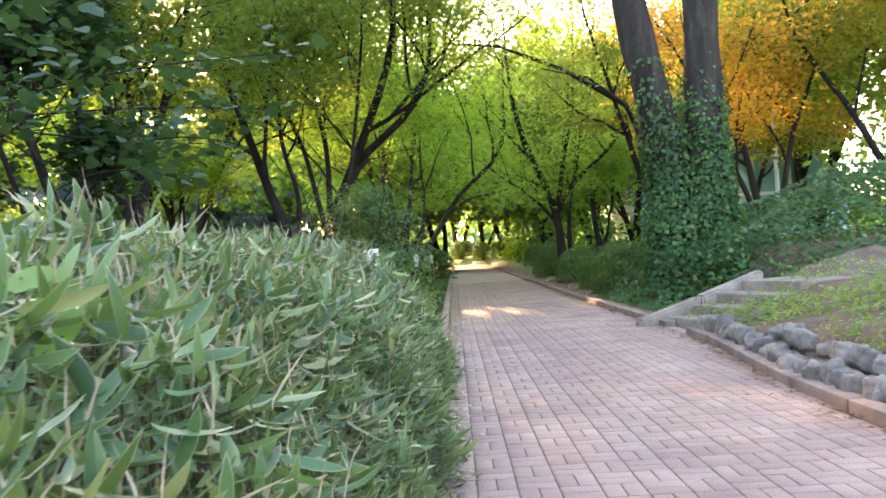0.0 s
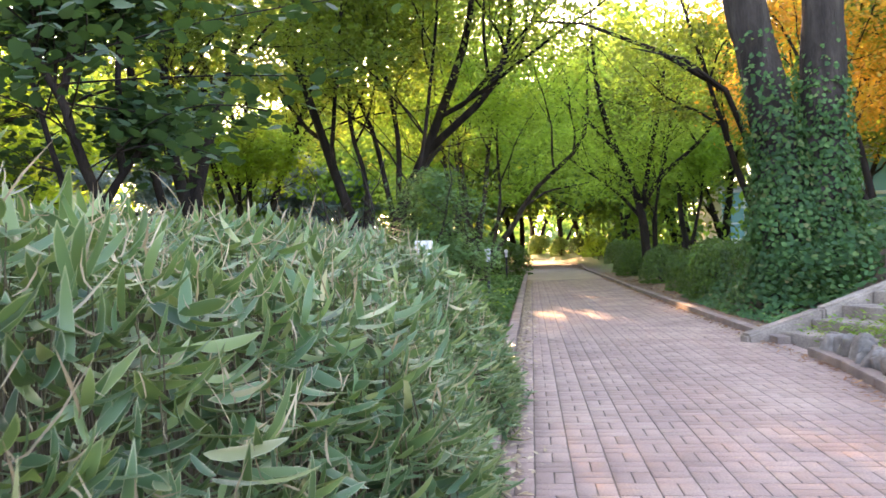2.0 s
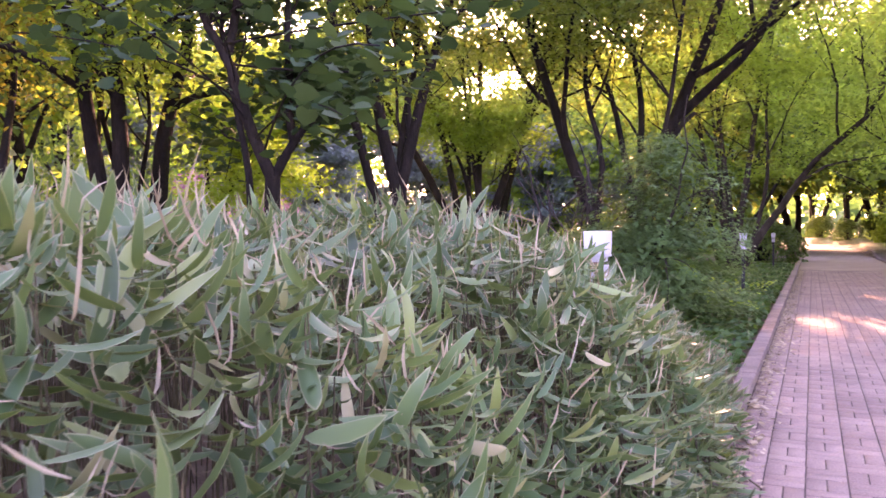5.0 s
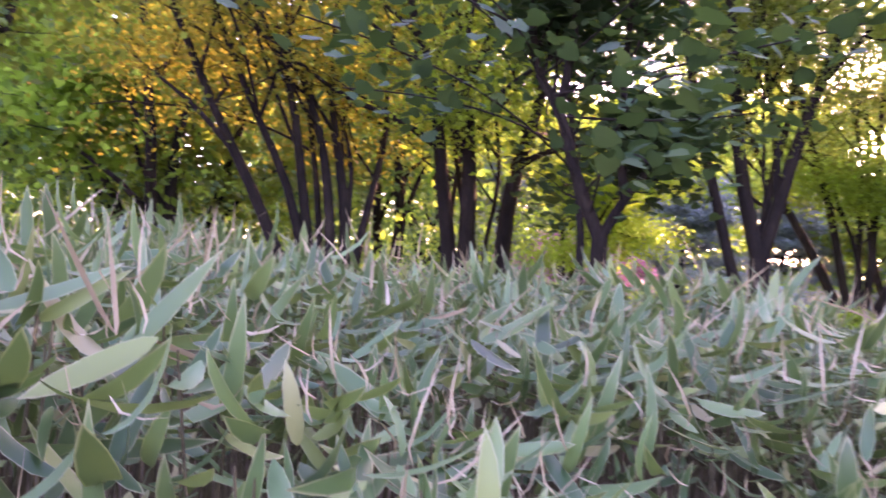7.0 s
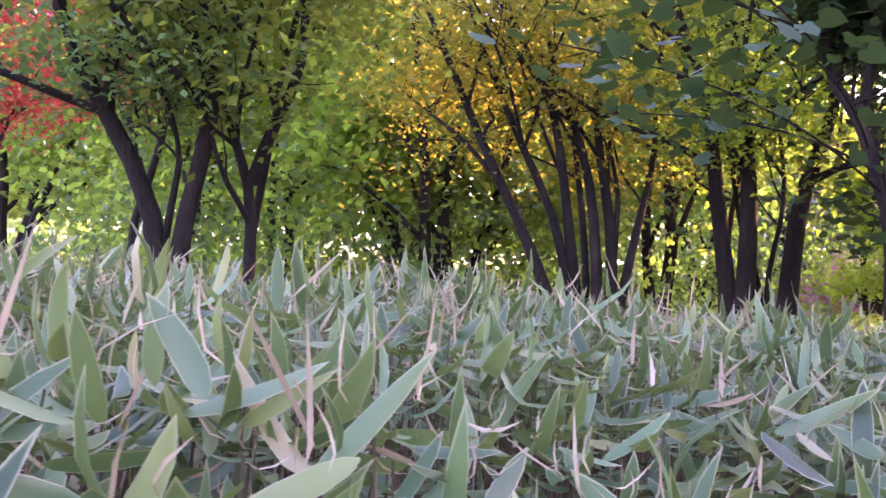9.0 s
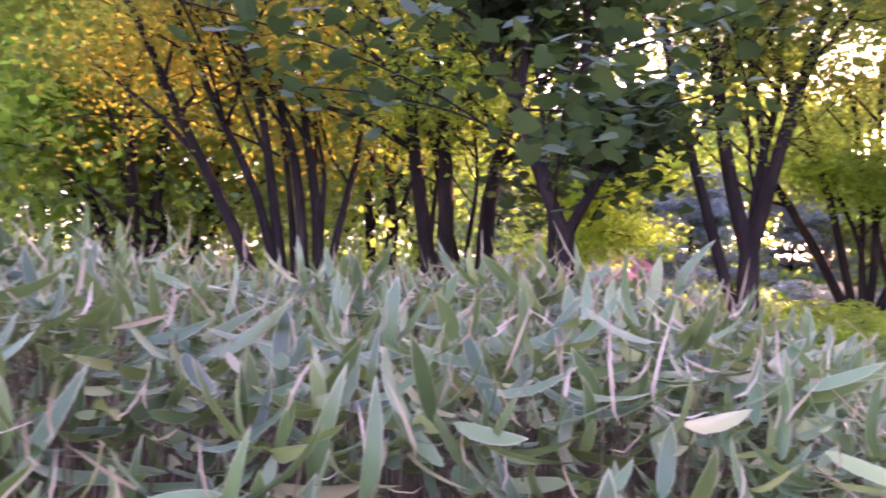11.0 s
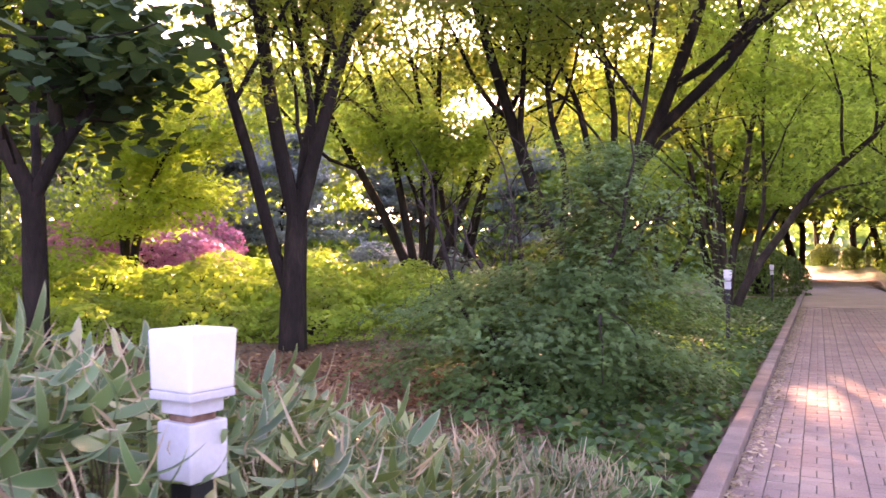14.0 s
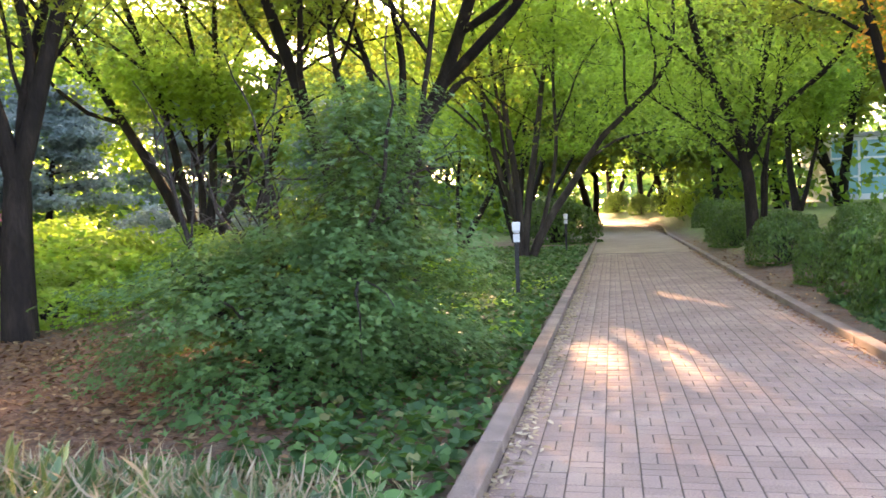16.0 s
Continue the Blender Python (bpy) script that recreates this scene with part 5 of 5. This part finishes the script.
# ---------------------------------------------------------------- trees east of the walk
SLOPE = spread(100, [([(-0.15, -0.15), (-0.18, 0.85), (-0.24, 2.27), (-0.42, 3.22), (-0.96, 4.35), (-1.44, 5.36), (-1.67, 6.49), (-1.9, 8.0)], 0.20, 0.03), ([(-0.2, 2.0), (-1.12, 3.14), (-1.88, 3.76), (-2.53, 4.25), (-3.3, 4.9)], 0.08, 0.02),
                     ([(-0.23, 2.6), (0.25, 3.55), (0.98, 4.26), (1.67, 4.82), (2.6, 5.8)], 0.11, 0.03), ([(-0.26, 2.5), (-0.04, 3.85), (0.17, 5.15), (0.44, 6.15), (0.7, 7.8)], 0.11, 0.03), ([(0.1, -0.15), (0.19, 1.04), (0.23, 2.5), (0.37, 3.54), (0.6, 5.0)], 0.07, 0.02)], 0.3, 3.5)
tree("maple", (4.88, 37.8, gz(4.88, 37.8)), [(60, 10, 7, 0.07, 0.03, 0.0)], 14000, 0.13, M_GREEN,
     "spreading maple with backlit yellow-green crown on the slope", seed=18, group="maples", first=0.38, shaped=SLOPE, clear=2.6, flat=0.28, subs=(6, 5), reach=0.7, radius=0.8)
tree("maple", (9.0, 52.0, gz(9.0, 52.0)), [(-30, 8, 6, 0.20, 0.06, 0.0), (100, 20, 6, 0.12, 0.03, 0.1)], 12000, 0.17, M_GREEN, "maple with leaning dark trunk near the pale building", seed=19, group="maples", first=0.4)
tree("maple", (7.2, 66.0, gz(7.2, 66.0)), [(-60, 16, 5.5, 0.12, 0.03, 0.1), (40, 12, 5.5, 0.12, 0.03, 0.1), (140, 22, 5, 0.10, 0.03, 0.1)], 11000, 0.2, M_GREEN, "small maple by the bend of the walk", seed=20, group="maples", first=0.35)
tree("orange_maple", (9.8, 29.0, gz(9.8, 29.0)), [(-40, 14, 6.5, 0.13, 0.04, 0.0), (60, 22, 6.5, 0.11, 0.03, 0.2), (-110, 30, 6, 0.10, 0.03, 0.3)], 9000, 0.15, M_ORANGE, "maple turning orange behind the ivy bank", seed=21, group="maples", first=0.3)
tree("orange_maple", (13.5, 27.0, gz(13.5, 27.0)), [(-70, 20, 6.5, 0.14, 0.04, 0.1), (30, 12, 7, 0.13, 0.04, 0.0), (120, 24, 6, 0.10, 0.03, 0.2)], 11000, 0.16, M_GOLD, "maple with dark limbs and golden autumn leaves", seed=22, group="maples", first=0.3)
tree("orange_maple", (12.5, 38.0, gz(12.5, 38.0)), [(-60, 16, 7, 0.14, 0.04, 0.0), (70, 18, 7, 0.12, 0.04, 0.1)], 12000, 0.18, M_ORANGE, "orange maple before the pale wall", seed=23, group="maples", first=0.3)
tree("maple", (8.2, 33.5, gz(8.2, 33.5)), [(-80, 24, 7.5, 0.15, 0.04, 0.1), (20, 10, 8, 0.14, 0.04, 0.0), (110, 26, 7, 0.12, 0.03, 0.2)], 15000, 0.16, M_MID, "maple behind the ivy-clad trunks", seed=24, group="maples", first=0.4,
     extra=[([(-0.6, -0.6, 1.6), (-1.6, -3.2, 3.2), (-2.8, -5.8, 4.2), (-4.6, -6.4, 5.2), (-6.4, -6.7, 5.9), (-7.9, -7.0, 6.0)], [0.10, 0.09, 0.08, 0.06, 0.04, 0.015]), ([(-2.8, -5.8, 4.2), (-4.0, -6.6, 4.9), (-5.4, -7.6, 5.0)], [0.06, 0.04, 0.012])])


# ---------------------------------------------------------------- pines and far woods
def pine(x, y, h, seed):
    rng = np.random.default_rng(seed)
    ob = empty("pine", pose(x, y, gz(x, y)), "blue-grey pine with layered boughs beyond the lawn", "tree", "blue pines")
    limbs = [limb(rng, (0, 0, -0.1), (0.1, 0, 1), h, 0.16, 0.04, 10, 0.06)]
    P = []
    for i in range(22):
        f = 0.22 + 0.78 * i / 22
        at = limbs[0][0][min(int(f * 10), 10)]
        a = rng.uniform(0, 2 * np.pi)
        b = limb(rng, at, (math.cos(a), math.sin(a), 0.12), (1 - f) * h * 0.42 + 0.7, 0.05, 0.01, 6, 0.1)
        limbs.append(b)
        for q in b[0][2:]:
            P.append(q + rng.normal(0, 1, (110, 3)) * np.array([0.46, 0.46, 0.15]))
    v, f = tubes(limbs, 6)
    put("trunk", np_mesh("trunk", v, f, M_BARK, smooth=True), ob)
    P = np.concatenate(P)
    N = np.column_stack([rng.normal(0, 0.7, (len(P), 2)), np.ones(len(P))])
    put("crown", leaf_mesh("crown", P, N, rng.uniform(0.16, 0.30, len(P)), M_PINE, (DIAMOND, DIAMOND_F), rng), ob)
    return ob


pine_a = pine(-23.0, 43.0, 7.0, 91)
for x, y, s in ((-27.5, 40.0, 0.9), (-16.0, 58.0, 1.1), (-31.0, 47.0, 1.1), (-12.5, 62.0, 1.0), (-25.0, 56.0, 1.2), (-28.5, 44.0, 1.35), (-31.5, 38.0, 1.3)):
    copy_thing(pine_a, pose(x, y, gz(x, y), 0, 0, 57 * s * 10) @ Matrix.Scale(s, 4))

far_a = tree("park_tree", (-20, 70, gz(-20, 70)), [(-60, 12, 8, 0.2, 0.05, 0), (50, 14, 8, 0.18, 0.05, 0), (160, 20, 7, 0.14, 0.04, 0.1)], 4600, 0.37, M_GREEN, "leafy park tree in the distant woods", seed=101, group="background trees", radius=0.75, flat=0.5, first=0.25)
far_b = tree("park_tree", (14, 76, gz(14, 76)), [(-90, 10, 8.5, 0.2, 0.05, 0), (80, 16, 8, 0.16, 0.05, 0)], 4600, 0.37, M_DARK, "leafy park tree in the distant woods", seed=102, group="background trees", radius=0.8, flat=0.55, first=0.2)
far_c = tree("park_tree", (-30, 26, gz(-30, 26)), [(-20, 10, 7.5, 0.2, 0.05, 0), (120, 18, 7.5, 0.16, 0.05, 0)], 4600, 0.37, M_MID, "leafy park tree in the distant woods", seed=103, group="background trees", radius=0.75, flat=0.5, first=0.2)
rng_f = np.random.default_rng(105)
FAR = [(-6, 66), (-11, 72), (-16, 80), (-6, 94), (9, 84), (11, 66), (4, 104), (-12, 98), (19, 92), (25, 70), (24, 56), (30, 84), (-27, 66), (-38, 44), (-40, 32), (-36, 20), (-30, 14), (-24, 10), (-34, 4), (-22, 18),
       (-20, 24), (-26, 30), (18, 44), (20, 34), (18, 24), (24, 28), (26, 40), (13, 60), (-24, 84), (1, 114), (-19.5, 16.5), (9, 74), (-1, 84), (-19, 118), (14, 98), (6.8, 61), (5.6, 90)]
for i, (x, y) in enumerate(FAR):
    copy_thing((far_a, far_b, far_c, far_a)[(i * 7 + 1) % 4], pose(x, y, gz(x, y) - 0.05, 0, 0, float(rng_f.uniform(0, 360))) @ Matrix.Scale((1.7 if y > 80 else 1.45 if x > 2 else 1.2) * float(rng_f.uniform(0.88, 1.15)), 4))


def far_woods():
    rng = np.random.default_rng(107)
    n = 65000
    a = rng.uniform(0, 2 * np.pi, n)
    r = rng.uniform(120, 190, n)
    top = 11 + 3 * np.sin(a * 17) + 2 * np.sin(a * 41 + 1)
    opening = 1 - 0.55 * np.exp(-((np.angle(np.exp(1j * (a - 2.95)))) / 0.25) ** 2)
    P = np.column_stack([np.cos(a) * r, np.sin(a) * r + 20, rng.uniform(0, 1, n) * top * opening])
    N = rng.normal(0, 1, (n, 3))
    put("far_woods", leaf_mesh("far_woods", P, N, rng.uniform(1.2, 2.6, n), M_DARK, (DIAMOND, DIAMOND_F), rng), None, "far belt of green woods around the park", "woods", kind="stuff")


far_woods()


def thicket():
    """Shrubs and low boughs that close the view between the trunks."""
    rng = np.random.default_rng(109)
    n = 84000
    a = rng.uniform(-0.25, 1.25, n) * np.pi
    r = rng.uniform(40, 74, n)
    x, y = np.cos(a) * r, np.sin(a) * r + 18
    lump = 0.55 + 0.45 * np.sin(x * 0.45 + 2) * np.sin(y * 0.38) + 0.25 * np.sin(x * 1.3 - y * 1.1)
    z = ground_z(x, y) + rng.uniform(0, 1, n) * np.where((x < -3) & (y > 36), 1.2 + 2.4 * np.clip(lump, 0, 1.2), 2.2 + 4.6 * np.clip(lump, 0, 1.2))
    k = (np.abs(x - 1.7 - bend(y)) > 3.6) & ~((x > 12) & (y > 60) & (y < 92) & (x < 42)) & ~((x < -24) & (y < 6))
    m = 14000
    x[:m], y[:m] = rng.uniform(-26, -17.5, m), rng.uniform(7, 31, m)
    z[:m] = ground_z(x[:m], y[:m]) + rng.uniform(0, 1, m) * (2.4 + 3.0 * np.clip(lump[:m], 0, 1.2))
    N = rng.normal(0, 1, (n, 3))
    size = rng.uniform(0.35, 0.75, n)
    size[:m] *= 0.45
    P = np.column_stack([x, y, z])
    # sunlit look put into the leaf colour: lighter green by chance, more often east
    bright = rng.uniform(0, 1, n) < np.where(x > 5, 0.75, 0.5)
    for name, pick, mat, text in (("thicket", k & ~bright, M_DARK, "green thicket closing the park behind the trunks"), ("bright_thicket", k & bright, M_GREEN, "yellow-green thicket at the park's edge, sunlit look put into its leaf colour")):
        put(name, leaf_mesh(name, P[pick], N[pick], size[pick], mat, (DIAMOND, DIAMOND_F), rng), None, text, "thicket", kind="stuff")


thicket()


def tall_woods():
    """Crowns of the tall trees that stand round the glade."""
    rng = np.random.default_rng(113)
    heads = []
    for i in range(380):
        a, r = rng.uniform(0.42, 1.12) * math.pi, rng.uniform(44, 78)
        if i >= 250:
            a, r = rng.uniform(0.40, 0.62) * math.pi, rng.uniform(80, 122)
        if i >= 310:
            a, r = rng.uniform(0.52, 0.70) * math.pi, rng.uniform(46, 80)
        heads.append((math.cos(a) * r, math.sin(a) * r + 16, rng.uniform(5.0, 17.0) * r / 70 + 1.5, rng.uniform(2.2, 4.2)))
    heads = np.array(heads)
    n = 205000
    pick = rng.integers(0, len(heads), n)
    d = rng.normal(0, 1, (n, 3))
    d *= (rng.uniform(0.2, 1, n) ** 0.5 / np.linalg.norm(d, axis=1))[:, None]
    P = heads[pick, :3] + d * heads[pick, 3][:, None] * np.array([1.15, 1.15, 0.75])
    ok = shaded(P, 0.35) & (P[:, 2] > 2.6) & ((np.abs(P[:, 0] - 1.7 - bend(P[:, 1])) > 4.5) | (P[:, 2] > 4.0)) & ~((P[:, 2] < 5) & (P[:, 0] < -6) & (P[:, 1] > 34) & (P[:, 1] < 62))
    kind = pick % 3
    N = rng.normal(0, 0.7, (n, 3)) + np.array([0, 0, 0.6])
    for name, k, mat, text in (("tall_woods", 0, M_GREEN, "tall yellow-green crowns standing round the glade"), ("olive_woods", 1, M_MID, "tall olive crowns standing round the glade"), ("dark_woods", 2, M_DARK, "tall deep green crowns standing round the glade")):
        m = ok & (kind == k)
        put(name, leaf_mesh(name, P[m], N[m], rng.uniform(0.42, 0.72, m.sum()), mat, (DIAMOND, DIAMOND_F), rng), None, text, "woods", kind="stuff")


tall_woods()


# ---------------------------------------------------------------- buildings east
def pavilion(x0, x1, y0, y1, h, cols, rows, label):
    """A pale low building with a glazed front to the south and west."""
    z0 = gz(x0, y0) - 0.3
    ob = empty("park_building", pose(x0, y0, z0), label, "building")
    w, d = x1 - x0, y1 - y0
    part("wall", box_bm(0, w, 0.25, d, 0, h), M_WALL, ob)
    part("roof", box_bm(-0.3, w + 0.3, -0.1, d + 0.3, h, h + 0.35, 0.03), M_ROOF, ob)
    part("plinth", box_bm(-0.05, w + 0.05, 0.0, 0.26, 0, 0.7), M_WALL, ob)
    cw, rh = w / cols, (h - 0.9) / rows
    for c in range(cols):
        for r in range(rows):
            win = put("window", None, ob)
            xa, za = c * cw, 0.7 + r * rh
            part("pane", box_bm(xa + 0.08, xa + cw - 0.08, 0.14, 0.16, za + 0.08, za + rh - 0.08), M_GLASS, win)
            fb = bmesh.new()
            for a, b, e, g in ((xa, xa + 0.08, za, za + rh), (xa + cw - 0.08, xa + cw, za, za + rh), (xa + 0.08, xa + cw - 0.08, za, za + 0.08), (xa + 0.08, xa + cw - 0.08, za + rh - 0.08, za + rh)):
                t = box_bm(a, b, 0.08, 0.24, e, g)
                me = bpy.data.meshes.new("tmp")
                t.to_mesh(me)
                t.free()
                fb.from_mesh(me)
                bpy.data.meshes.remove(me)
            part("frame", fb, M_WALL, win)
    return ob


pavilion(17.5, 38, 80, 90, 5.2, 10, 3, "pale low building with a glazed blue-green front")
pavilion(13.6, 19, 44.5, 50, 4.6, 3, 2, "small pale building behind the orange maples")


def lamp_post(x, y):
    ob = empty("street_lamp", pose(x, y, gz(x, y)), "white park lamp post behind the orange maple", "lamp")
    part("post", cyl_bm(0.10, 0.07, -0.2, 6.2, 14), M_WALL, ob)
    part("base", cyl_bm(0.18, 0.14, -0.1, 0.5, 14), M_WALL, ob)
    part("head", box_bm(-0.6, 0.2, -0.14, 0.14, 6.1, 6.25, 0.04), M_GREYPAINT, ob)


lamp_post(13.2, 36.5)


# low stone edging that curves away from the walk on the lawn
edging = empty("stone_edging", pose(0, 0, 0), "low curved stone edging round the lawn", "edging")
for i in range(16):
    t0 = i / 16
    x, y = -0.6 - 6.5 * t0, 43.2 + 1.6 * math.sin(t0 * 2.2)
    ob = part("edging_stone", box_bm(-0.2, 0.2, -0.08, 0.08, -0.1, 0.10, 0.02), M_KERB, edging)
    ob.matrix_basis = pose(x, y, gz(x, y), 0, 0, -14 + 26 * t0)


# ---------------------------------------------------------------- kerbs, in stones of one metre
KERB_MESHES = []
for k in range(4):
    bm = box_bm(-0.075, 0.075, -0.494, 0.494, -0.15, 0.09, 0.014, 2)
    for v in bm.verts:
        v.co += Vector((noise.noise(v.co * 4 + Vector((k * 9, 0, 0))) * 0.006, 0, noise.noise(v.co * 3 + Vector((0, k * 9, 0))) * 0.006))
    me = bpy.data.meshes.new("kerb_stone")
    bm.to_mesh(me)
    bm.free()
    me.materials.append(M_KERB)
    KERB_MESHES.append(me)
for nm, fn, side, label in (("kerb_west", kerb_west, -1, "worn brown-grey kerb stones along the planted bed"), ("kerb_east", kerb_east, 1, "worn brown-grey kerb stones below rocks and bushes")):
    k = empty(nm, pose(0, 0, 0), label, "kerb", kind="structure")
    for i in range(104):
        y = -6 + 1.0 * i
        if side > 0 and 15.6 < y < 17.0:
            continue
        x0, x1 = float(fn(y - 0.5)), float(fn(y + 0.5))
        ob = put("kerb_stone", KERB_MESHES[i % 4], k)
        ob.matrix_basis = pose((x0 + x1) / 2 + side * 0.08, y, 0, 0, 0, -math.degrees(math.atan2(x1 - x0, 1.0)))

# ---------------------------------------------------------------- clay pavers, laid in pairs turned square to each other
UNIT = 0.204


def paver_bm():
    bm = box_bm(-0.0476, 0.0476, -0.0980, 0.0980, -0.05, 0.0, 0.0)
    top = [e for e in bm.edges if all(v.co.z > -0.01 for v in e.verts)]
    bmesh.ops.bevel(bm, geom=top, offset=0.0035, segments=1, affect="EDGES")
    low = [f for f in bm.faces if f.calc_center_median().z < -0.045]
    bmesh.ops.delete(bm, geom=low, context="FACES")
    return bm


pb = paver_bm()
paver = bpy.data.meshes.new("paver")
pb.to_mesh(paver)
pb.free()
paver.materials.append(M_PAVER)
pv = np.array([v.co for v in paver.vertices])
pf = [tuple(p.vertices) for p in paver.polygons]
by_size = {}
for f in pf:
    by_size.setdefault(len(f), []).append(f)
rng_p = np.random.default_rng(111)
joined = []
for r in range(int(44 / UNIT)):
    for c in range(19):
        y0 = -4 + r * UNIT + UNIT / 2
        x0 = 0.05 + c * UNIT + UNIT / 2
        if y0 > PAVED_END or x0 - UNIT / 2 > float(kerb_east(y0)) - 0.02:
            continue
        flat = (r + c) % 2
        for s in (-1, 1):
            dx, dy = (0.0, s * UNIT / 4) if flat else (s * UNIT / 4, 0.0)
            z = float(rng_p.normal(0.0006, 0.0009))
            turn = (90 if flat else 0) + float(rng_p.normal(0, 0.5))
            tilt = float(rng_p.normal(0, 0.25))
            m = pose(x0 + dx, y0 + dy, z, tilt, float(rng_p.normal(0, 0.25)), turn)
            if 17.7 < y0 < 19.4:
                ob = put("paver", paver, walk_bed)
                ob.matrix_basis = m
            elif y0 > 4:
                joined.append(m)
mats = np.array([np.array(m) for m in joined])
V = (np.einsum("nij,kj->nki", mats[:, :3, :3], pv) + mats[:, None, :3, 3]).reshape(-1, 3)
F = [(np.array(fs)[None] + (np.arange(len(mats)) * len(pv))[:, None, None]).reshape(-1, k) for k, fs in by_size.items()]
put("pavers", np_mesh("pavers", V, F, M_PAVERS), walk_bed, "rose-grey clay pavers laid in basket weave", kind="stuff")
